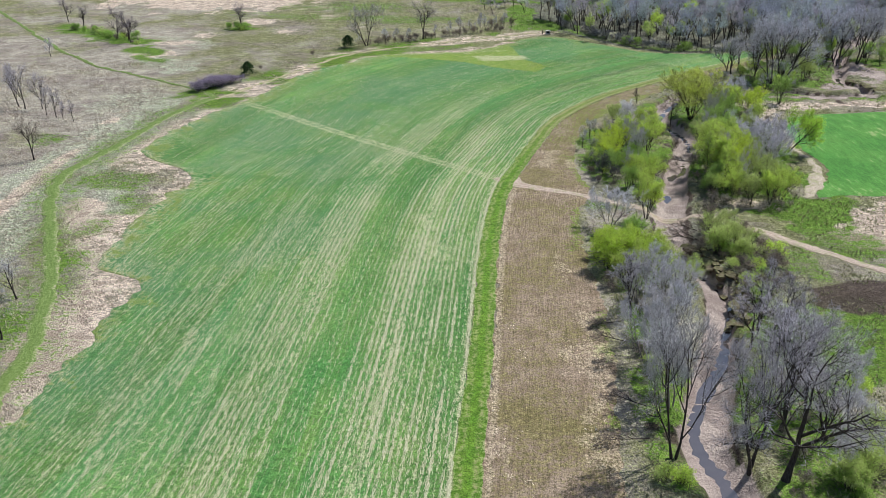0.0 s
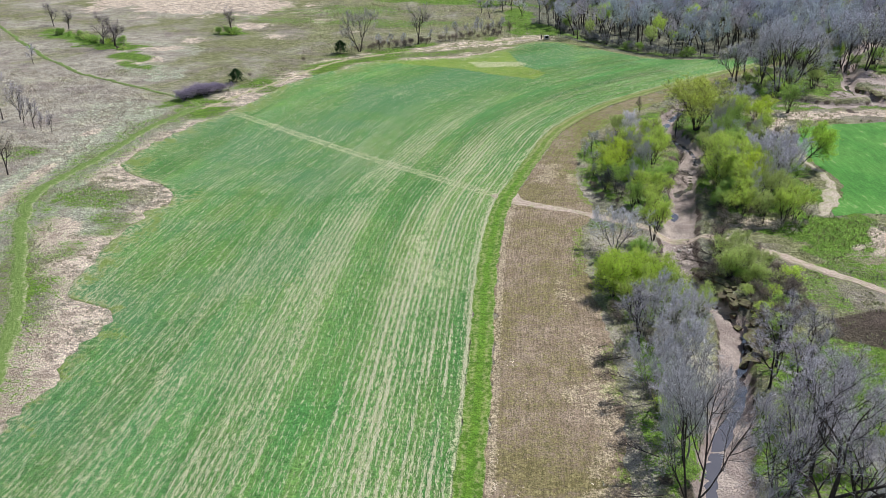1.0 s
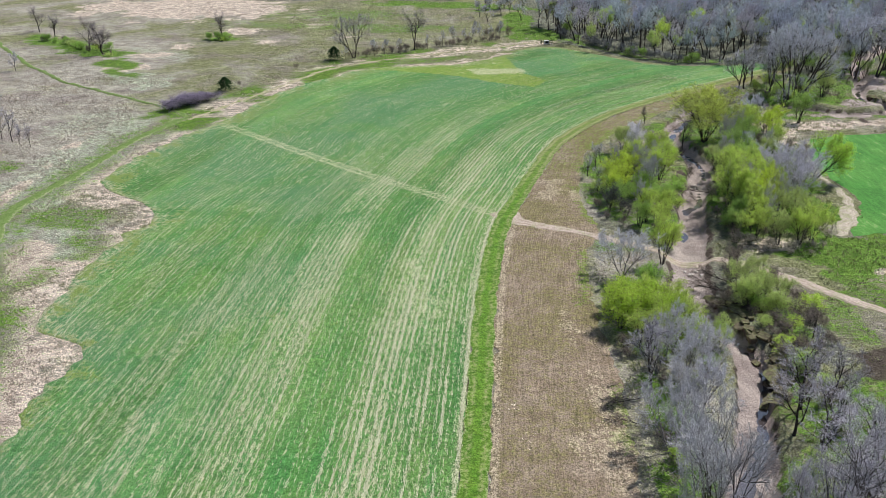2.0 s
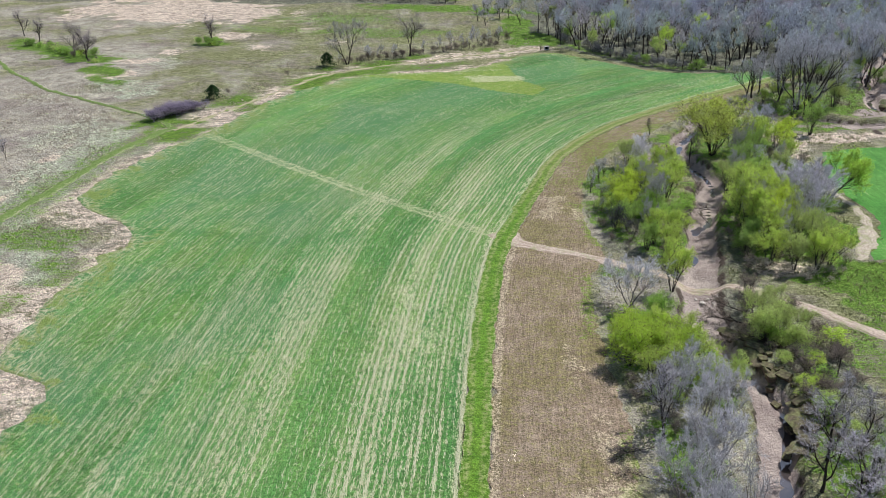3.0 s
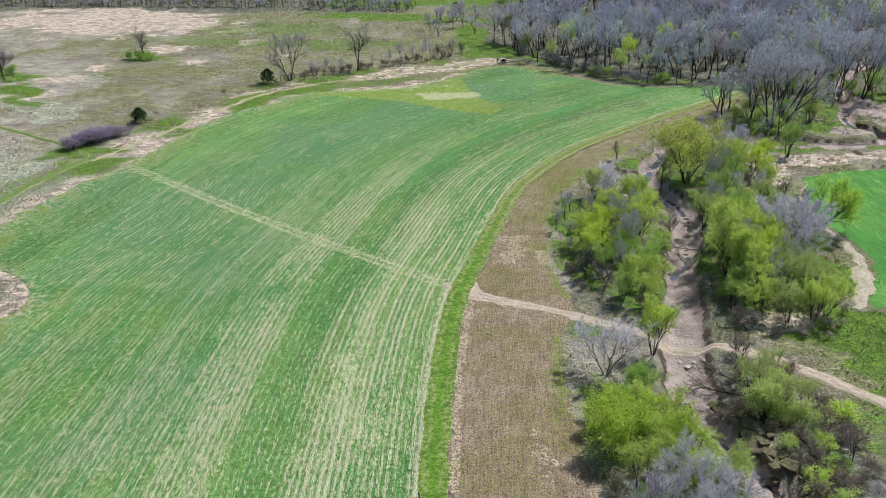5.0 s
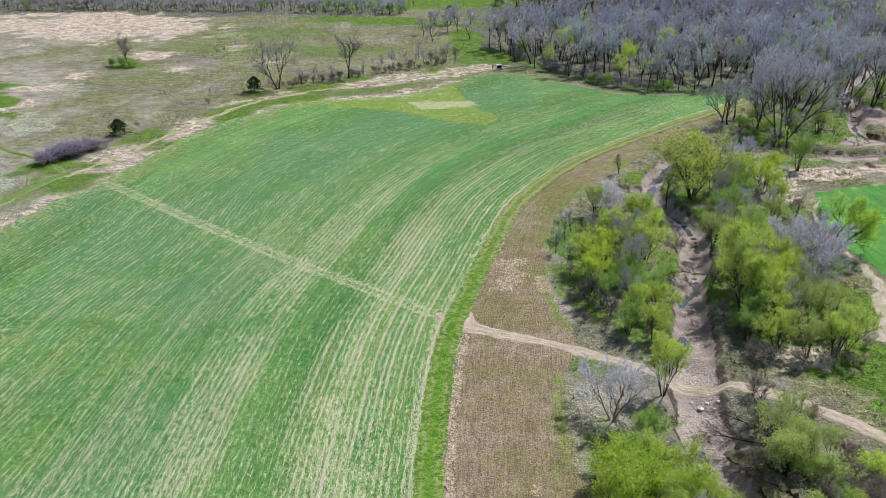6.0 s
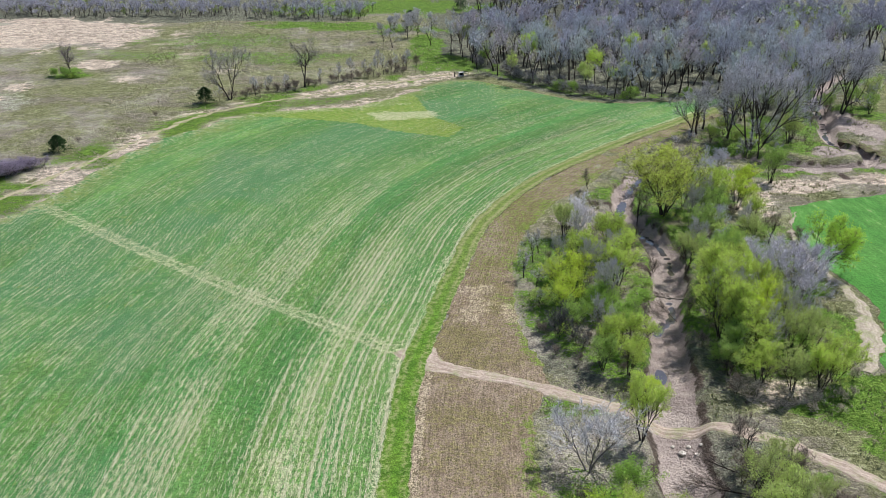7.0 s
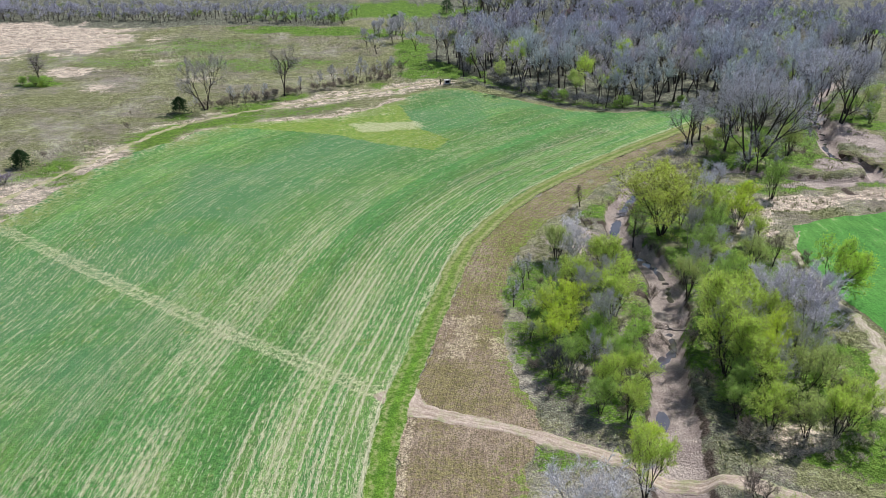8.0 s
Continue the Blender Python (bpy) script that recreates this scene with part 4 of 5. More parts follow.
GREY, VIOLET, BROWN = (0.70, 0.70, 0.75), (0.66, 0.64, 0.71), (0.40, 0.34, 0.30)
YELLOW, LIME, GREEN, OLIVE = (0.71, 0.87, 0.12), (0.67, 0.84, 0.19), (0.44, 0.65, 0.17), (0.61, 0.73, 0.27)


def plant_near_bank():
    plant("oak", 35.4, 71.0, 20.5, "tall bare tree with forking dark trunk on the creek bank", VIOLET, which=0, wide=0.95, turn=0)
    plant("big", 32.6, 73.5, 20, "tall slender bare tree beside the creek", VIOLET, which=1, wide=0.75)
    plant("big", 24.6, 74.5, 20, "tall bare grey tree beside the stubble strip", GREY, which=2, wide=0.62, turn=150)
    for x, y, h in ((26, 106, 10.5), (42.8, 102.5, 11), (44.5, 97, 9), (47, 104, 8.5)):
        plant("mid", x, y, h, "bare grey-brown tree on the creek bank", VIOLET)
    for x, y, h in ((30, 99.5, 10), (33.6, 110, 8.5), (26.4, 84, 11), (25.6, 94, 10), (29.5, 113, 8)):
        plant("pale", x, y, h, "bare pale grey tree beside the creek", GREY)
    plant("mid", 50.4, 118.3, 5.2, "small bare tree standing in grass", BROWN)
    for x, y, h in ((42, 73, 7), (46, 80, 6.5), (40.5, 84, 7), (50, 88, 6)):
        plant("pale", x, y, h, "small bare grey tree in green undergrowth", GREY)
    for x, y, h in ((25.2, 121.5, 6.6), (28.5, 124, 6.2), (31.5, 122.5, 5.6), (26, 126.5, 5), (33, 116, 5)):
        plant("bush", x, y, h, "yellow-green leafing bush beside the stubble", BROWN, (0.54, 0.70, 0.12), wide=1.1)
    for x, y, h in ((37, 116.5, 4.4), (44.5, 128, 6), (47.5, 131, 4.5), (48, 125, 4)):
        plant("bush", x, y, h, "olive leafing bush on the eroded creek bank", BROWN, OLIVE)
    plant("pale", 28.4, 137, 8.4, "wide bare grey tree beside the dirt track", GREY, wide=1.25)
    plant("leafy", 35.6, 141.5, 8.8, "yellow-green leafing tree beside the ford", BROWN, LIME, wide=0.85)
    plant("bush", 31.5, 133, 4.5, "green leafing bush under a bare tree", BROWN, GREEN)
    plant("bush", 38.5, 149.5, 3.6, "low yellow-green bush beside the creek", BROWN, YELLOW)
    for k in range(24):
        plant("brush" if k % 4 else "under", 45.8 + 1.3 * math.sin(k * 1.9), 103 + 1.15 * k, 1.3 + 0.5 * (k % 3), "low brush on the crumbling creek bank", BROWN, OLIVE, wide=1.2)
    for x, y, h in ((41, 92, 11), (43.5, 87, 12), (40.2, 97.5, 9.5), (46, 92.5, 9), (38, 80, 11), (42.5, 78, 10), (45.5, 84, 9)):
        plant("mid", x, y, h, "bare grey-brown tree on the creek bank", VIOLET, wide=1.15)
    for x, y, h in ((44, 72, 4.5), (46.5, 75, 4), (41.5, 70, 4), (48, 79, 3.5)):
        plant("bush", x, y, h, "yellow-green leafing bush below bare trees", BROWN, OLIVE, wide=1.2)
    for x, y, h in ((28, 100, 9), (31, 108, 8.5), (27.5, 110, 8), (27, 89, 10)):
        plant("pale", x, y, h, "bare pale grey tree beside the creek", GREY, wide=0.85)
    for x, y, h in ((27, 116.5, 6.5), (30, 119, 6), (34.5, 121, 5.5), (33.5, 127, 5.2), (30, 129, 5)):
        plant("sparse", x, y, h, "thinly leafing yellow-green tree beside the stubble", BROWN, LIME, wide=1.1)
    for x, y, h in ((44.6, 132, 6.5), (46.8, 128.5, 6), (47.8, 134.5, 5.5), (50.4, 129.5, 4.6)):
        plant("sparse", x, y, h, "half-bare olive tree on the eroded creek bank", BROWN, OLIVE)
    plant("mid", 45.5, 136.5, 6.5, "small half-bare tree beside the dirt track", BROWN)
    for x, y, h in ((43.8, 133.5, 4.2), (46.5, 141, 3.6), (41.5, 128, 3.2), (50, 150, 3.0)):
        plant("brush", x, y, h, "tangled bare brown shrub beside the creek", BROWN)


def plant_island():
    for x, y, h, tone in ((35.5, 175, 8.4, YELLOW), (33.2, 169.5, 7, YELLOW), (43.2, 177.5, 9, LIME), (39, 183, 8, LIME), (39.7, 197, 6.5, OLIVE), (45.5, 190, 7.5, LIME)):
        plant("leafy", x, y, h, "yellow-green leafing tree in the creek thicket", BROWN, tone, wide=1.1)
    plant("leafy", 36.6, 158.2, 7, "small yellow-green tree over a shaded bank", BROWN, LIME, wide=0.8)
    for x, y, h, tone in ((38, 154.2, 6, LIME), (35, 155.6, 5.5, GREEN), (40.4, 160, 6.5, LIME), (33.4, 164.5, 6, GREEN)):
        plant("leafy", x, y, h, "small yellow-green tree over a shaded bank", BROWN, tone)
    plant("pale", 42.5, 199.5, 7, "pale bare tree among leafing ones", (0.86, 0.85, 0.90), wide=1.2)
    plant("pale", 41, 193, 7, "pale bare tree among leafing ones", (0.84, 0.83, 0.88))
    for x, y, h in ((37, 165, 6.5), (40, 172, 8.5), (36, 186, 6.5), (43.5, 183, 8), (38.5, 177.5, 8.5)):
        plant("pale", x, y, h, "slim bare grey tree among leafing ones", (0.60, 0.60, 0.62), wide=0.7)
    for x, y, h in ((31.2, 164, 5.6), (33.5, 161, 4)):
        plant("brush", x, y, h, "dense dark bare shrub at the thicket edge", (0.17, 0.18, 0.18), wide=1.0)
    for x, y, h in ((32.5, 187.6, 5.5), (30, 182.4, 5), (31, 178, 4), (34, 191, 4.2), (30.3, 173, 3)):
        plant("mid", x, y, h, "thin bare grey sapling at the thicket edge", GREY)
    for x, y, h, tone in ((41, 166, 4.5, GREEN), (38.5, 170, 5, GREEN), (34, 181, 4, OLIVE), (42, 186, 4.5, OLIVE), (47, 196, 4.5, OLIVE)):
        plant("bush", x, y, h, "green leafing bush in the creek thicket", BROWN, tone)
    for x, y, h in ((32.5, 157.5, 2.2), (30, 160, 1.8), (34.8, 161.8, 2.6), (29, 166, 2), (37.5, 155, 1.8)):
        plant("brush", x, y, h, "low brown shrub on bare ground", BROWN)


def plant_far_bank():
    for x, y, h, tone in ((53, 162, 11.5, LIME), (55.5, 169, 11, LIME), (54.2, 157.5, 9.7, LIME), (57, 160.5, 9.5, YELLOW), (60, 156.5, 8.4, OLIVE), (58, 174, 9, LIME), (52, 156.5, 6.5, GREEN), (61.5, 163, 8.5, OLIVE), (64.5, 158.5, 6.5, OLIVE), (60.5, 169.5, 9.5, LIME), (69.5, 177, 7, OLIVE), (59.5, 179, 9, GREEN)):
        plant("sparse" if tone == OLIVE else "leafy", x, y, h, "yellow-green leafing tree in the creekside grove", BROWN, tone)
    for x, y, h, tone in ((53.2, 150.4, 7.2, LIME), (56.6, 148.8, 6.8, OLIVE), (60, 148.6, 7.2, LIME), (62.8, 150.4, 7.4, LIME), (50.6, 153.4, 5.5, GREEN)):
        plant("leafy", x, y, h, "yellow-green leafing tree in the creekside grove", BROWN, tone)
    for x, y, h in ((52, 148.6, 2.6), (55, 147.2, 2.2), (58.4, 146.6, 2), (61.6, 146.8, 2), (65.6, 151, 2.4), (53.5, 145.8, 1.6), (57, 144.6, 1.5), (60.4, 144.4, 1.4), (49.8, 149.4, 2.4), (63.6, 147.4, 1.5)):
        plant("brush", x, y, h, "pale dry shrub at the foot of the grove", (0.68, 0.62, 0.53), wide=1.3)
    for x, y, h in ((65.5, 167.5, 12), (64, 173, 11), (68.5, 171, 9.5)):
        plant("pale", x, y, h, "bare violet-grey tree in the creekside grove", (0.72, 0.70, 0.80), wide=1.1)
    for x, y, h in ((57, 157.5, 8.5), (61.5, 160.5, 9), (54, 166, 10), (58, 186, 7.5), (66.5, 205, 8), (62.5, 199, 8), (70.5, 195, 6.5), (56.5, 163, 9)):
        plant("pale", x, y, h, "slim bare grey tree among leafing ones", (0.60, 0.60, 0.62), wide=0.7)
    plant("willow", 73.7, 178.4, 10, "leaning dark-trunked willow with yellow-green crown", BROWN, (0.56, 0.80, 0.13), turn=0)
    plant("mid", 73.2, 182.4, 7, "small bare tree beside a leaning willow", BROWN)
    plant("mid", 73.2, 191, 5.6, "small bare brown tree", BROWN)
    for x, y, h, tone in ((56.4, 183.5, 7.6, OLIVE), (62, 181, 7.5, LIME), (66.3, 200.5, 8.2, GREEN), (61.8, 193, 8, GREEN), (78.2, 213.5, 6.8, YELLOW), (73.5, 199, 6, LIME), (70, 207, 8.5, LIME), (65, 209, 8, GREEN),
                          (69, 190, 7, OLIVE), (74, 206, 7.5, YELLOW)):
        plant("sparse" if tone in (OLIVE, GREEN) else "leafy", x, y, h, "leafing green tree in the creekside grove", BROWN, tone)
    plant("round", 59.8, 205, 13.5, "broad round tree with yellowish spring crown", BROWN, (0.70, 0.82, 0.16), wide=1.35)
    plant("mid", 55, 204.3, 8.4, "dark bare tree over the creek bend", BROWN)
    for x, y, h in ((76.4, 222, 7.5), (72.5, 216, 7), (67, 197, 5), (63, 188, 5)):
        plant("pale", x, y, h, "bare blue-grey tree in the grove", (0.72, 0.73, 0.82))
    plant("leafy", 86.6, 219, 8, "small dark green tree on dry grass", BROWN, GREEN, wide=0.95, which=1)
    plant("mid", 49.5, 219, 4.5, "lone small bare tree on the field edge", BROWN)
    for x, y, h in ((51, 168.5, 3.5), (49.5, 160, 3), (58, 152.5, 2.4), (62, 151, 2.2), (55, 151.5, 2.6), (65.5, 157, 2.5), (70, 166, 2.2), (51, 184, 3), (53, 198, 2.8), (61, 219, 3)):
        plant("brush", x, y, h, "low bare brown shrub in dry grass", BROWN)
    for x, y, h in ((57, 156, 3.2), (63, 158.5, 3.6), (67, 163, 3.5), (71, 172, 3.4), (68, 183, 4), (58, 189, 4), (71, 213, 4)):
        plant("bush", x, y, h, "green leafing bush under the grove", BROWN, GREEN)


def plant_upper_creek():
    for x, y, h, which in ((91.5, 240, 21, 0), (95.5, 243, 20, 1), (88.5, 246, 17, 2), (127, 266, 20, 0), (122.5, 270, 19, 2), (133, 274, 18, 1), (100, 252, 17, 1)):
        plant("big", x, y, h, "tall bare grey tree at the creek bend", (0.74, 0.74, 0.84), which=which)
    for x, y, h in ((81.5, 249.5, 11), (84, 252, 12), (87, 256, 12), (93, 258, 13), (92, 236.5, 9), (88.5, 234.5, 8)):
        plant("mid", x, y, h, "slender bare tree at the field corner", GREY)
    for x, y, h, tone in ((102, 243.5, 7.8, OLIVE), (105, 247, 6, OLIVE), (84.5, 245, 4.5, LIME), (99, 262, 9, LIME), (118, 268, 7, GREEN), (131, 268, 7, GREEN), (110, 256, 6, GREEN), (138, 272, 8, OLIVE), (126, 271, 6, GREEN), (122, 275, 8, LIME), (134, 265, 6, GREEN), (114, 264, 6, OLIVE), (107, 266, 8, GREEN), (98, 249, 5, GREEN), (90, 251, 5, LIME)):
        plant("leafy", x, y, h, "leafing green tree by the gravel bars", BROWN, tone)
    for x, y, h in ((80, 246, 3), (76, 244, 2.4), (84, 238, 3.4), (96, 236, 3), (115, 262, 3), (106, 258, 3)):
        plant("brush", x, y, h, "bare grey shrub at the wood's edge", GREY)


def plant_meadow():
    plant("big", -27.8, 292.7, 15, "tall bare tree beside the farm track", (0.56, 0.53, 0.57), wide=0.8, which=1)
    plant("oak", -8.9, 304.8, 14.5, "broad bare tree beside the farm track", (0.56, 0.53, 0.57), wide=0.9, which=1)
    for x, y, h in ((-30.5, 291.5, 4.5), (-21.5, 296, 6), (-18.5, 297.5, 5.5), (-14, 300.5, 5), (-4.5, 307, 5), (0.5, 309.5, 6), (4.2, 314, 6.8), (8, 315, 5.5), (10.5, 315.5, 6), (13.5, 318, 6.5), (17, 321, 6), (20.5, 323, 6.5), (12, 326, 6)):
        plant("thin", x, y, h, "thin bare sapling in the meadow hedge line", GREY, wide=0.65)
    for x, y, h in ((-24, 294.5, 2.4), (-11.5, 303, 2.6), (-6, 305.5, 2), (3, 312, 2.2), (-16, 300, 1.8), (-44, 278, 1.8), (-57, 258, 1.6), (16, 323, 4), (20, 327, 4.5), (24, 328, 4)):
        plant("brush", x, y, h, "bare grey-brown shrub in the hedge line", BROWN)
    for k in range(30):
        plant("brush", -31 + 1.8 * k + rng.normal(0, 0.8), 293.5 + 0.98 * k + rng.normal(0, 1.0), rng.uniform(1.3, 2.8), "bare grey-brown shrub in the hedge line", BROWN, wide=1.3)
    for k in range(14):
        plant("thin", rng.uniform(13, 34), rng.uniform(346, 390), rng.uniform(5, 8.5), "bare grey tree in a far meadow clump", GREY, wide=1.2)
    plant("thin", -129.1, 277, 6.5, "lone small bare tree in brown meadow", GREY)
    for x, y, h in ((-148, 338, 8), (-137, 325, 7.5), (-117, 304.6, 9), (-111, 299, 9), (-109, 295, 7.6)):
        plant("oak", x, y, h * 1.3, "bare tree over green undergrowth in the meadow", (0.40, 0.35, 0.41), wide=0.9)
    plant("oak", -77, 323.4, 10.5, "bare tree with a green bush beneath it", (0.40, 0.35, 0.41), wide=1.0)
    for x, y, h in ((-78, 322.5, 3.2), (-82, 324, 2.6), (-120, 306, 2.6), (-128, 314, 2.8), (-139, 323, 2.6)):
        plant("bush", x, y, h, "low green bush in brown meadow", BROWN, GREEN, wide=1.3)
    for x, y, h in ((-108.7, 213.4, 12), (-112, 217, 12), (-104.3, 213.4, 9.6), (-97.4, 205.6, 8.6), (-101, 208, 8), (-91.8, 202.2, 5.6), (-95, 203.5, 5), (-116, 212, 9)):
        plant("mid", x, y, h, "slim bare tree in a meadow clump", VIOLET, wide=0.7)
    plant("oak", -89.8, 175.4, 11, "lone dark bare tree beside the mown path", BROWN, wide=0.75, which=1)
    plant("mid", -63.8, 111.1, 7.6, "spreading bare tree beside the mown path", GREY, wide=1.2)
    plant("mid", -60.6, 99.5, 8, "bare tree standing in green grass", GREY, wide=1.1)
    for k in range(20):
        plant("brush", -69.5 + 0.47 * k + rng.normal(0, 0.3), 232.4 + 0.52 * k + rng.normal(0, 0.6), 2.9 + 0.5 * math.sin(k * 0.22), "dense violet-brown bare shrub in a thicket", (0.44, 0.39, 0.52), wide=1.8, group="violet thicket")


def fill_thickets():
    """Low growth between the trees, more of it where the ground is shaded and damp."""
    zones = (([(29, 158), (41, 156), (44, 168), (50, 184), (51, 203), (44, 206), (33, 190), (29, 172)], 34), ([(49, 153), (66, 153), (72, 166), (73, 186), (80, 214), (68, 222), (60, 205), (61, 188), (52, 172)], 52),
             ([(22, 66), (27, 66), (26, 84), (33, 100), (36, 112), (36, 130), (30, 140), (25, 132), (24.5, 108)], 26))
    banks = (([(34, 66), (50, 66), (50, 104), (46, 126), (44, 112), (39, 96)], 44),
             ([(45, 104), (50, 104), (54, 122), (51, 139), (44, 139), (46, 118)], 46), ([(80, 242), (106, 240), (104, 262), (92, 268)], 22), ([(-146, 330), (-138, 318), (-106, 290), (-102, 296), (-120, 312)], 20), ([(-82, 320), (-73, 320), (-73, 327), (-82, 327)], 6))
    r = np.random.default_rng(8)
    for outline, count in zones + banks:
        outline = np.array(outline, float)
        low, high = outline.min(0), outline.max(0)
        left = count
        while left:
            x, y = low + r.random(2) * (high - low)
            if inside(np.array([x]), np.array([y]), outline)[0]:
                left -= 1
                if r.random() < (0.25 if count in (44, 46) else 0.55):
                    plant("under", x, y, r.uniform(1.2, 2.8), "low green leafing underbrush on the creek bank", BROWN, (GREEN, LIME, OLIVE, GREEN)[left % 4], wide=1.25, group="creek underbrush")
                else:
                    plant("brush", x, y, r.uniform(1.2, 2.8), "low bare brown brush on the creek bank", BROWN, wide=1.1, group="creek underbrush")


def build_cedar(x, y, tall):
    """A small evergreen: a trunk and tiers of drooping needle sprays."""
    r = np.random.default_rng(int(tall * 10))
    wood, needles = Soup(), Soup()
    wood.tube([np.array((0, 0, -0.2)), np.array((0.03, 0, tall * 0.5)), np.array((0, 0.02, tall * 0.95))], (0.11, 0.07, 0.015), 6)
    for i in range(1500):
        t = r.random() ** 0.8
        w, reach = r.uniform(0, 2 * math.pi), (1 - t) ** 0.6 * min(1, 0.55 + 3 * t) * tall * 0.85 * (0.75 + 0.35 * math.sin(9 * t + 3 * r.random()))
        k = reach * math.sqrt(r.random())
        p = np.array((math.cos(w) * k, math.sin(w) * k, 0.3 + t * (tall - 0.3) - 0.12 * k))
        q = p + np.array((math.cos(w), math.sin(w), 0.5)) * 0.35
        needles.sliver(p, q, 0.22, r.normal(size=3))
    root = new("cedar", None)
    root.location = (x, y, float(height(np.array([x]), np.array([y]))[0]))
    for part_name, soup, material in (("trunk", wood, BARK), ("crown", needles, LEAF)):
        ob = new(part_name, soup.mesh(part_name, material, False))
        ob.parent, ob.color = root, (0.05, 0.10, 0.045, 1)
    tagged(root, "small dark evergreen cedar at the meadow edge", "tree")


def forest_spots(outline, spacing, seed):
    r = np.random.default_rng(seed)
    low, high = outline.min(0), outline.max(0)
    n = int((high[0] - low[0]) * (high[1] - low[1]) / spacing ** 2 * 3)
    kept = []
    for x, y in low + r.random((n, 2)) * (high - low):
        if all((x - a) ** 2 + (y - b) ** 2 > spacing ** 2 for a, b in kept[-400:]):
            kept.append((x, y))
    kept = np.array(kept)
    return kept[inside(kept[:, 0], kept[:, 1], outline)]


def plant_forest():
    tones = ((0.64, 0.70, 0.78), (0.59, 0.62, 0.73), (0.68, 0.74, 0.77), (0.66, 0.62, 0.70))
    near = np.vstack([FOREST_RIM[:150], [(165, 330), (60, 345), (45, 352)]])
    spots = forest_spots(near, 3.9, 3)
    far, _ = far_from(spots[:, 0], spots[:, 1], FOREST_RIM)
    count = 0
    for (x, y), away in sorted(zip(spots.tolist(), far.tolist()), key=lambda v: v[1])[:298]:
        roll = rng.random()
        if roll < 0.18:
            plant("woodleaf", x, y, rng.uniform(7, 12), "pale leafing tree at the woodland edge", BROWN, (OLIVE, LIME, (0.56, 0.50, 0.38))[count % 3], group="woodland edge trees")
        elif roll < 0.22 and away < 9:
            plant("bush", x, y, rng.uniform(2.5, 4.5), "green bush at the woodland edge", BROWN, (0.36, 0.54, 0.14))
        else:
            plant("wood", x, y, rng.uniform(12, 17.5) if away > 4 else rng.uniform(9, 15), "tall bare grey woodland tree", tones[count % 4], wide=rng.uniform(0.95, 1.3), group="woodland edge trees")
        count += 1


def edge_growth():
    """Grey-green shrubs at the foot of the woodland edge."""
    r = np.random.default_rng(14)
    n = normals(FOREST_RIM)
    for k in range(12, 84, 2):
        x, y = FOREST_RIM[k] + n[k] * r.uniform(0.5, 7)
        if r.random() < 0.12:
            plant("under", float(x), float(y), r.uniform(1.5, 3), "low green shrub at the woodland edge", BROWN, (0.34, 0.50, 0.14), wide=1.2, group="woodland edge shrubs")
        else:
            plant("brush", float(x), float(y), r.uniform(1.8, 3.6), "bare grey shrub at the woodland edge", (0.46, 0.46, 0.48), wide=1.4, group="woodland edge shrubs")


def far_woods():
    """The woods farther off: one mesh of many simple trees for each layer of bark, twig and leaf."""
    kinds = [grow(200 + i, 16, counts=(6, 3, 3), fine=7, spread=0.48, fork=0.35, thick=0.012, twig=0.15, slim=True, reach=1.1) for i in range(4)]
    kinds += [grow(300 + i, 11, counts=(4, 3, 3), fine=6, spread=0.55, fork=0.25, thick=0.011, twig=0.13, leaves=900, leaf_size=0.36, slim=True) for i in range(2)]
    r = np.random.default_rng(77)
    zones = [np.array([(38, 342), (62, 338), (170, 322), (225, 318), (232, 345), (196, 356), (166, 376), (158, 402), (120, 372), (60, 366), (40, 362)]),
             np.array([(48, 398), (96, 388), (120, 380), (158, 402), (150, 450), (60, 455)]),
             np.array([(-190, 430), (-60, 424), (8, 411), (14, 432), (-190, 462)]), np.array([(-190, 428), (-60, 422), (8, 409), (14, 422), (-190, 440)])]
    layers = [([], [], 0), ([], [], 0), ([], [], 0)]
    for zone, spacing in zip(zones, (5.6, 5.4, 3.3, 3.1)):
        for x, y in forest_spots(zone, spacing, 9):
            soups = kinds[r.integers(4) if r.random() < 0.86 else 4 + r.integers(2)]
            w, k, wide = r.uniform(0, 6.28), r.uniform(0.75, 1.12), r.uniform(1.0, 1.5)
            if spacing < 4:
                k, wide = r.uniform(0.18, 0.42), r.uniform(1.2, 2.0)
            turn = np.array([[math.cos(w) * wide, -math.sin(w) * wide, 0], [math.sin(w) * wide, math.cos(w) * wide, 0], [0, 0, 1]]) * k
            z = float(height(np.array([x]), np.array([y]))[0])
            for i, soup in enumerate(soups):
                if soup.faces:
                    verts, faces, base = layers[i]
                    verts.append(np.array(soup.verts) @ turn.T + (x, y, z))
                    faces += [tuple(v + base for v in f) for f in soup.faces]
                    layers[i] = (verts, faces, base + len(soup.verts))
    root = new("far_woods", None)
    tagged(root, "distant bare grey-violet woods with some leafing trees", "woods", kind="stuff")
    for (verts, faces, _), part_name, material, tone in zip(layers, ("trunk", "branchwork", "crown"), (BARK, TWIG, LEAF), ((0, 0, 0), (0.59, 0.60, 0.72), (0.46, 0.54, 0.22))):
        mesh = bpy.data.meshes.new(part_name)
        mesh.from_pydata(np.vstack(verts).tolist(), [], faces)
        mesh.materials.append(material)
        ob = new(part_name, mesh)
        ob.parent, ob.color = root, (*tone, 1)
        tagged(ob, kind="stuff")


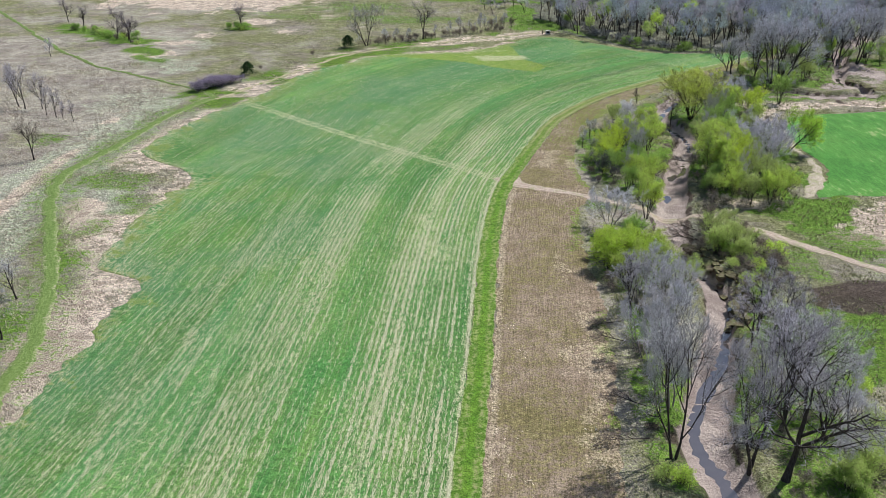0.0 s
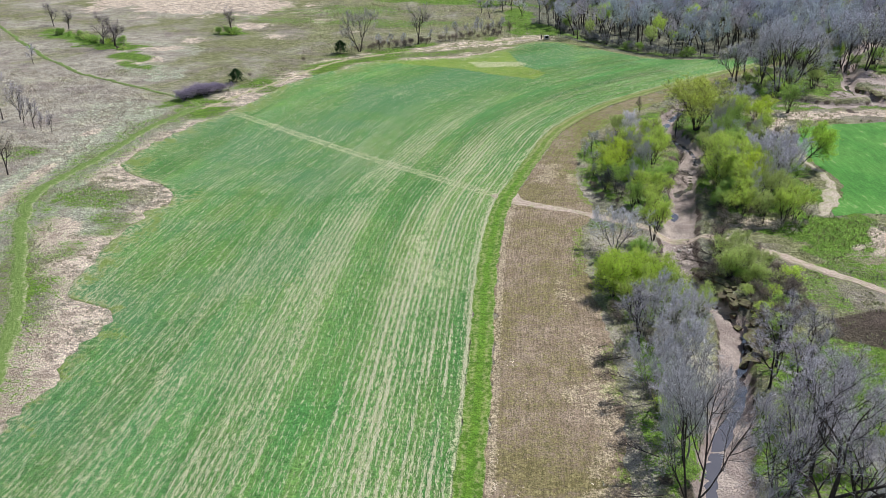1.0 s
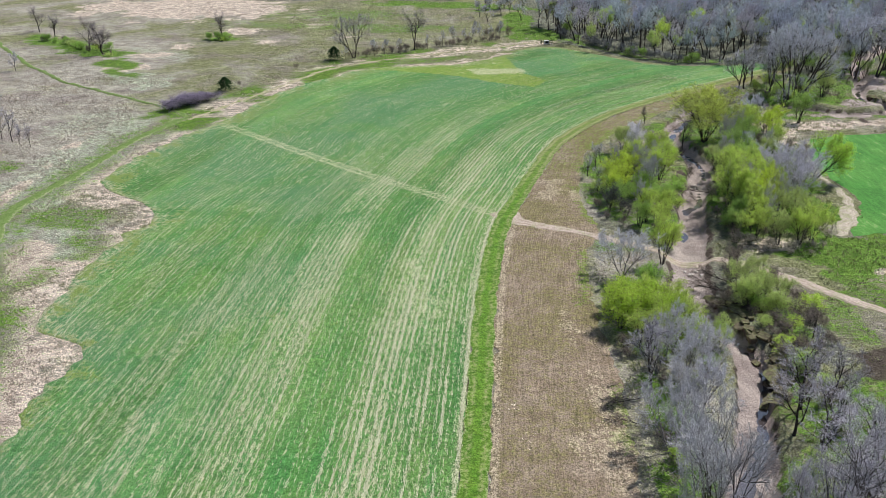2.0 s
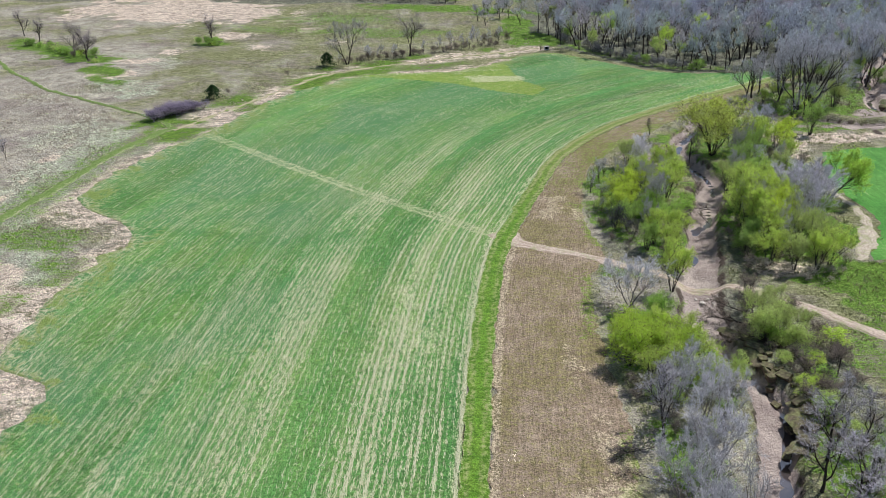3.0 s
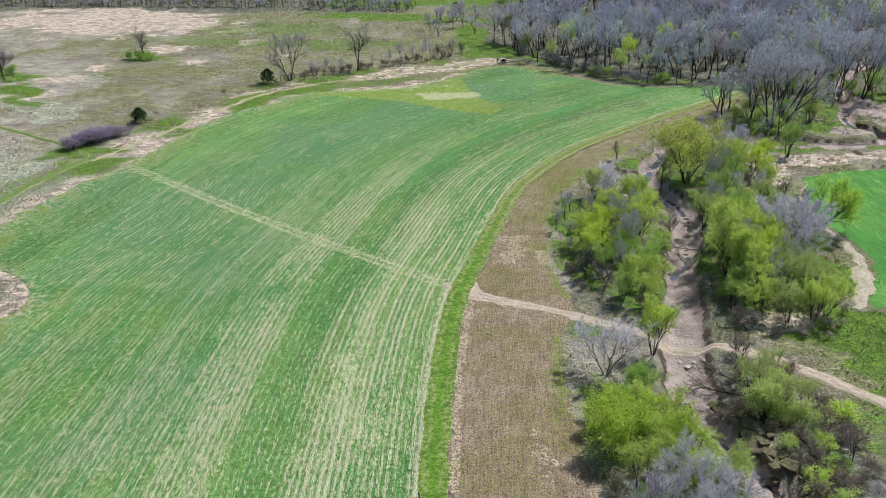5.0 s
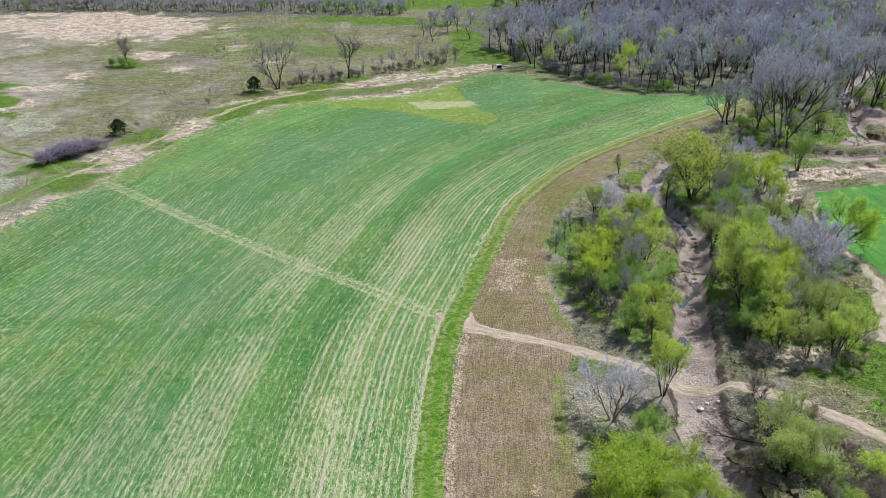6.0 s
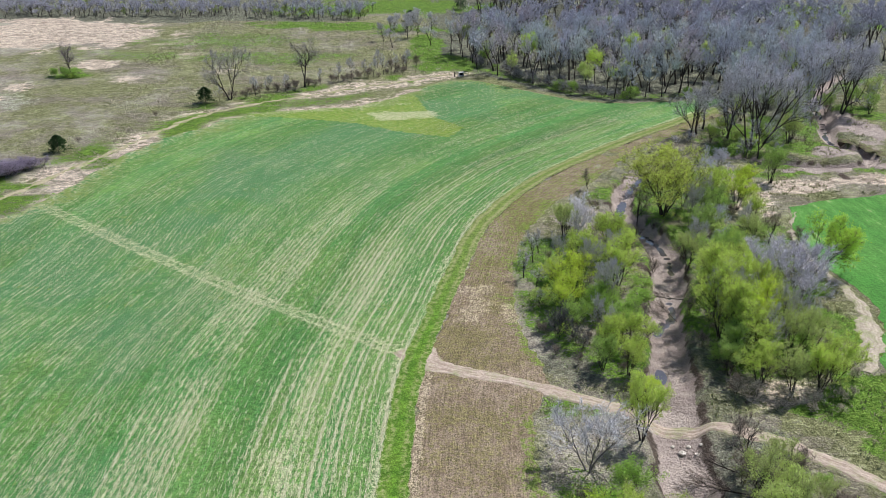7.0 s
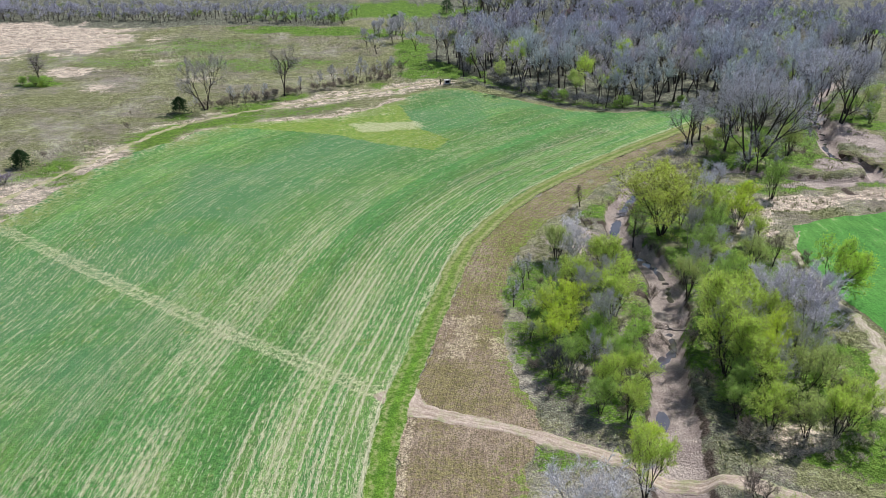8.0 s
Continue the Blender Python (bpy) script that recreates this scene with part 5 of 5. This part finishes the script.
plant_near_bank()
plant_island()
plant_far_bank()
plant_upper_creek()
plant_meadow()
fill_thickets()
build_cedar(-59.6, 252.0, 3.7)
build_cedar(-34.0, 290.7, 4.0)
build_cedar(50, 432, 5.5)
build_cedar(27, 402, 4.6)
plant_forest()
edge_growth()
far_woods()
for x, y, h, tone in ((92, 391, 9, (0.52, 0.30, 0.32)), (86, 377, 7, (0.42, 0.24, 0.26)), (128, 386, 9, (0.60, 0.42, 0.42)), (112, 396, 8, (0.55, 0.34, 0.34))):
    plant("thin", x, y, h, "reddish budding tree at a woodland clearing", tone, wide=1.3)


# ---- things in the creek and at the wood's edge ----
def fallen(x, y, tall, turn, tilt, label, key="mid", lift=0.25):
    """A tree that has come down: a bare one laid over."""
    root = plant(key, x, y, tall, label, BROWN, which=1)
    z = float(height(np.array([x]), np.array([y]))[0]) + lift
    k = tall / STOCK[key][2]
    root.matrix_basis = pose(x, y, z, 0, 0, turn) @ pose(0, 0, 0, 0, tilt, 0) @ Matrix.Diagonal((k * 0.6, k * 0.6, k, 1))
    root.name = "fallen_tree"
    tagged(root, category="fallen tree")


def stone(x, y, size, seed):
    r = np.random.default_rng(seed)
    bm = bmesh.new()
    bmesh.ops.create_icosphere(bm, subdivisions=2, radius=size)
    for v in bm.verts:
        n = v.co.normalized()
        v.co *= 0.8 + 0.35 * noise.noise(n * 1.7 + Vector((seed, 0, 0)))
        v.co.z *= 0.6
    mesh = bpy.data.meshes.new("rock")
    bm.to_mesh(mesh)
    bm.free()
    mesh.materials.append(STONE)
    ob = new("rock", mesh)
    ob.matrix_basis = pose(x, y, float(height(np.array([x]), np.array([y]))[0]) + size * 0.3, 0, 0, r.uniform(0, 360))
    tagged(ob, "pale weathered boulder beside the creek ford", "rock", "pale boulders")


def stone_paint():
    p = Paint("pale_stone", 0.9, 0.2)
    return p.done(p.mix(p.span(p.noise(p.place(), 3.0, 4), 0.4, 0.6), (0.55, 0.50, 0.45), (0.78, 0.74, 0.69)), p.noise(p.place(), 6, 3), 0.6, 0.05)


STONE = stone_paint()
for x, y, size, seed in ((40.2, 140.8, 0.5, 1), (41.6, 140.0, 0.4, 2), (41.2, 141.6, 0.32, 3), (39.6, 142.3, 0.3, 4), (42.4, 141.2, 0.28, 5), (52.6, 124.8, 0.5, 6)):
    stone(x, y, size, seed)
def earth_clod(x, y, size, seed):
    """A slumped block of bank soil, cracked and tilted, with a skin of dead turf."""
    r = np.random.default_rng(seed)
    bm = bmesh.new()
    bmesh.ops.create_cube(bm, size=1.0)
    bmesh.ops.bevel(bm, geom=bm.edges[:], offset=0.12, segments=2)
    for v in bm.verts:
        v.co += Vector([0.22 * noise.noise(v.co * 1.9 + Vector((seed + k * 7, 0, 0))) for k in range(3)])
    mesh = bpy.data.meshes.new("earth_clod")
    bm.to_mesh(mesh)
    bm.free()
    turf = mesh.attributes.new("turf", "FLOAT", "POINT")
    turf.data.foreach_set("value", [min(1.0, max(0.0, v.co.z * 2.6 - 0.35)) for v in mesh.vertices])
    mesh.materials.append(BANK)
    ob = new("earth_clod", mesh)
    z = float(height(np.array([x]), np.array([y]))[0])
    ob.matrix_basis = pose(x, y, z + size * 0.2, r.uniform(-18, 18), r.uniform(-18, 18), r.uniform(0, 360)) @ Matrix.Diagonal((size * r.uniform(0.9, 1.7), size, size * 0.7, 1))
    tagged(ob, "slumped block of dark earth below the creek bank", "earth clod", "slumped bank blocks")


r_bank = np.random.default_rng(19)
for k in range(30):
    t = k / 29
    earth_clod(float(np.interp(t, (0, 0.3, 0.6, 1), (41.0, 43.2, 44.2, 41.6)) + r_bank.normal(0, 0.9)), 129.5 - 25 * t + r_bank.normal(0, 0.6), r_bank.uniform(0.45, 1.25), 40 + k)
for x, y, tall, turn, tilt in ((44.5, 131.5, 9, 165, 84), (43.5, 128.5, 7, 200, 86), (44, 134.5, 6, 150, 80), (52, 173.5, 6, 170, 85), (50, 170, 5, 120, 70), (24.5, 104.5, 6, 200, 86), (23.8, 99, 5, 160, 86), (22.5, 78, 7, 190, 84), (23.5, 84, 6, 150, 86),
                               (118.5, 258, 9, 200, 82), (121, 262, 8, 150, 84), (117, 262.5, 7, 250, 85), (58, 214, 6, 210, 84), (48, 208.5, 4, 100, 80)):
    fallen(x, y, tall, turn, tilt, "fallen bare branches lying on the ground")


def build_box():
    """A small pale shelter box with one open side, and the post beside it."""
    white, black, wood = Paint("white_paint", 0.6, 0.3), Paint("dark_inner_shade", 0.9, 0.1), Paint("weathered_post", 0.9, 0.1)
    shell = white.done(white.gain((0.78, 0.78, 0.76), white.noise(white.place(), 2.5), 0.4, 0.6, 0.85, 1.1))
    # near-black back and floor: the shade inside the open box, put into the colour
    inner_shade = black.done(black.gain((0.03, 0.03, 0.035), black.noise(black.place(), 4), 0.4, 0.6, 0.7, 1.3))
    post = wood.done(wood.gain((0.08, 0.065, 0.05), wood.noise(wood.place((1, 1, 0.2)), 8), 0.4, 0.6, 0.7, 1.3))
    root = new("shelter_box", None)
    root.matrix_basis = pose(36.2, 314.2, float(height(np.array([36.2]), np.array([314.2]))[0]), 0, 0, 8) @ Matrix.Diagonal((0.75, 0.75, 0.75, 1))
    tagged(root, "small white box with a dark open side, on grass", "box")
    for name, size, place, material in (("roof", (2.1, 1.7, 0.1), (0, 0, 1.4), shell), ("side_panel", (0.08, 1.5, 1.35), (-0.95, 0, 0.67), shell), ("side_panel", (0.08, 1.5, 1.35), (0.95, 0, 0.67), shell),
                                        ("sill", (1.82, 0.08, 0.35), (0, -0.7, 0.18), shell), ("back_panel", (1.82, 0.08, 1.3), (0, 0.7, 0.66), inner_shade), ("floor_panel", (1.82, 1.3, 0.06), (0, 0, 0.05), inner_shade)):
        bm = bmesh.new()
        bmesh.ops.create_cube(bm, size=1.0, matrix=Matrix.Translation(place) @ Matrix.Diagonal((*size, 1)))
        bmesh.ops.bevel(bm, geom=bm.edges[:], offset=0.015, segments=1)
        mesh = bpy.data.meshes.new(name)
        bm.to_mesh(mesh)
        bm.free()
        mesh.materials.append(material)
        new(name, mesh).parent = root
    bm = bmesh.new()
    bmesh.ops.create_cone(bm, cap_ends=True, segments=8, radius1=0.16, radius2=0.13, depth=1.5, matrix=Matrix.Translation((0, 0, 0.7)))
    bmesh.ops.bevel(bm, geom=[e for e in bm.edges if e.calc_length() < 0.2], offset=0.02, segments=1)
    mesh = bpy.data.meshes.new("fence_post")
    bm.to_mesh(mesh)
    bm.free()
    mesh.materials.append(post)
    ob = new("fence_post", mesh)
    ob.location = (34.2, 313.4, float(height(np.array([34.2]), np.array([313.4]))[0]))
    tagged(ob, "dark weathered wooden post beside a white box", "post")


build_box()


# ---- small growth on the ground ----
def straw_residue():
    """Loose straw and stalks lying along the old rows in the wheat."""
    r = np.random.default_rng(21)
    n = normals(LANE)
    count = 850000
    i = r.integers(60, len(LANE) - 60, count)
    row = r.integers(0, 105, count)
    d = 0.76 * (row + 0.5) + r.normal(0, 1, count) * np.interp(row, (14, 24), (0.13, 0.18))
    band = np.interp(d, (0, 1, 3, 9, 10, 12, 15, 16, 20, 21.5, 28, 30, 36, 46, 60, 80), (0.9, 0.5, 0.6, 0.75, 1, 0.8, 0.6, 0.15, 0.15, 0.6, 0.65, 0.3, 0.5, 0.25, 0.42, 0.3))
    x, y = LANE[i, 0] + n[i, 0] * d, LANE[i, 1] + n[i, 1] * d
    strong = 0.3 + 0.5 * r.random(105) ** 1.5
    strong[:16] = np.where(np.arange(16) % 3 == 0, 0.95, np.where(np.arange(16) % 3 == 1, 0.5, 0.2))
    strong = strong[row]
    keep = inside(x, y, np.vstack([FIELD_RIM[::5], LANE[::-8]])) & (r.random(count) < band * strong * step(-0.6, 0.5, vnoise(i * 0.05, row * 3.3))) & (y > 60)
    x, y, i = x[keep], y[keep], i[keep]
    a = r.normal(0, 0.12, len(x))
    tx, ty = n[i, 1], -n[i, 0]
    tx, ty = tx * np.cos(a) - ty * np.sin(a), tx * np.sin(a) + ty * np.cos(a)
    long, wide = r.uniform(0.15, 0.65, len(x)), r.uniform(0.018, 0.042, len(x))
    z = 0.2 + 0.05 * r.random(len(x))
    verts = np.stack([np.stack([x - tx * long - ty * wide, y - ty * long + tx * wide, z], 1), np.stack([x - tx * long + ty * wide, y - ty * long - tx * wide, z + 0.02], 1),
                      np.stack([x + tx * long, y + ty * long, z + 0.04 * r.random(len(x))], 1)], 1).reshape(-1, 3)
    mesh = sheet_mesh("straw_residue", verts, np.arange(len(verts)).reshape(-1, 3))
    p = Paint("loose_straw", 0.8, 0.2)
    mesh.materials.append(p.done(p.mix(p.island(), (0.46, 0.47, 0.28), (0.78, 0.79, 0.58))))
    tagged(new("straw_residue", mesh), "pale loose straw lying along the wheat rows", "straw", kind="stuff")


def tufts(name, label, category, count, seed, where, tall, wide, low, high, blades=5):
    """Clumps of grass blades; where(x, y) gives the share kept, and the box to look in."""
    r = np.random.default_rng(seed)
    box, share = where
    x, y = r.uniform(box[0], box[1], count), r.uniform(box[2], box[3], count)
    keep = r.random(count) < share(x, y)
    x, y = x[keep], y[keep]
    z = height(x, y)
    h = r.uniform(*tall, len(x))
    rows = []
    for _ in range(blades):
        a = r.uniform(0, 2 * math.pi, len(x))
        b = a + r.uniform(0.6, 2.5, len(x))
        ox, oy = wide * h * r.normal(0, 0.6, len(x)), wide * h * r.normal(0, 0.6, len(x))
        w = wide * h * r.uniform(0.2, 0.5, len(x))
        rows.append(np.stack([np.stack([x + ox - np.cos(b) * w, y + oy - np.sin(b) * w, z - 0.05], 1), np.stack([x + ox + np.cos(b) * w, y + oy + np.sin(b) * w, z - 0.05], 1),
                              np.stack([x + ox * 1.6 + np.cos(a) * h * 0.5, y + oy * 1.6 + np.sin(a) * h * 0.5, z + h * r.uniform(0.5, 1, len(x))], 1)], 1))
    verts = np.stack(rows, 1).reshape(-1, 3)
    mesh = sheet_mesh(name, verts, np.arange(len(verts)).reshape(-1, 3))
    p = Paint(name + "_blades", 0.85, 0.15)
    spread = p.math("ADD", p.math("MULTIPLY", p.island(), 0.5), p.math("MULTIPLY", p.noise(p.place(), 0.12, 3), 0.55))
    mesh.materials.append(p.done(p.mix(spread, low, high)))
    tagged(new(name, mesh), label, category, kind="stuff")


def clear_of(x, y):
    """1 off the tracks, paths and creek bed, 0 on them."""
    k = np.ones(len(x))
    for line, wide in ((ROAD, 1.9), (MOWN, 2.2), (FARM_PATH, 1.5), (HILL_PATH, 1.8), (SAND_PATH, 1.5), (CREEK, 4.5)):
        k *= far_from(x, y, line)[0] > wide
    for rim in (np.vstack([FIELD_RIM[::4], LANE[::-6]]), np.vstack([LANE[::6], STRIP_EDGE[::-6]]), FIELD_EAST[::4]):
        k *= ~inside(x, y, rim)
    return k


def stalk_litter():
    """Pale corn-stalk scraps left on the stubble beside the lane."""
    r = np.random.default_rng(31)
    centres = ((5.6, 79.5, 0.5), (5.9, 84, 0.6), (5.4, 75.5, 0.35), (6.4, 71.5, 0.6), (8.5, 70.5, 0.8), (8, 78, 1.2), (10.5, 97, 0.9), (9, 103, 0.7), (2.2, 70.5, 0.5), (19, 92, 2), (18, 78, 2), (20, 174, 1.6))
    verts, faces = [], []
    for cx, cy, spread in centres:
        for _ in range(8):
            x, y, w = cx + r.normal(0, spread * 0.5), cy + r.normal(0, spread), r.uniform(0, math.pi)
            a, b, k = r.uniform(0.1, 0.35), r.uniform(0.02, 0.07), len(verts)
            for u, v in ((-a, -b), (a * 0.6, -b * 0.7), (a, b * 0.5), (-a * 0.5, b)):
                verts.append((x + u * math.cos(w) - v * math.sin(w), y + u * math.sin(w) + v * math.cos(w), 0.11 + 0.05 * r.random()))
            faces.append((k, k + 1, k + 2, k + 3))
    mesh = sheet_mesh("stalk_litter", verts, faces)
    p = Paint("pale_stalks", 0.85, 0.15)
    mesh.materials.append(p.done(p.mix(p.island(), (0.58, 0.50, 0.36), (0.86, 0.80, 0.66))))
    tagged(new("stalk_litter", mesh), "pale corn-stalk scraps lying on the stubble", "stalks", kind="stuff")


straw_residue()
stalk_litter()
tufts("dry_grass", "dry tan meadow grass in clumps", "grass", 30000, 5, ((-130, -46, 75, 270), lambda x, y: clear_of(x, y) * step(-0.3, 0.6, fbm(x, y, 12)) * np.where(x > -60 - (y - 75) * 0.3 - 10, 1, 0.8)), (0.18, 0.45), 0.7, (0.42, 0.36, 0.29), (0.74, 0.67, 0.54), 4)
tufts("meadow_grass", "dry tan grass beyond the farm track", "grass", 7000, 6, ((-60, 60, 285, 410), lambda x, y: clear_of(x, y) * step(-0.4, 0.6, fbm(x, y, 9)) * (far_from(x, y, FOREST_RIM)[0] > 3)), (0.2, 0.5), 0.7, (0.34, 0.31, 0.2), (0.66, 0.61, 0.45), 4)
tufts("bank_grass", "mixed dry and green grass on the creek banks", "grass", 30000, 7, ((14, 130, 62, 262), lambda x, y: clear_of(x, y) * step(-0.5, 0.5, fbm(x, y, 6))), (0.25, 0.55), 0.6, (0.18, 0.28, 0.06), (0.62, 0.56, 0.38), 4)
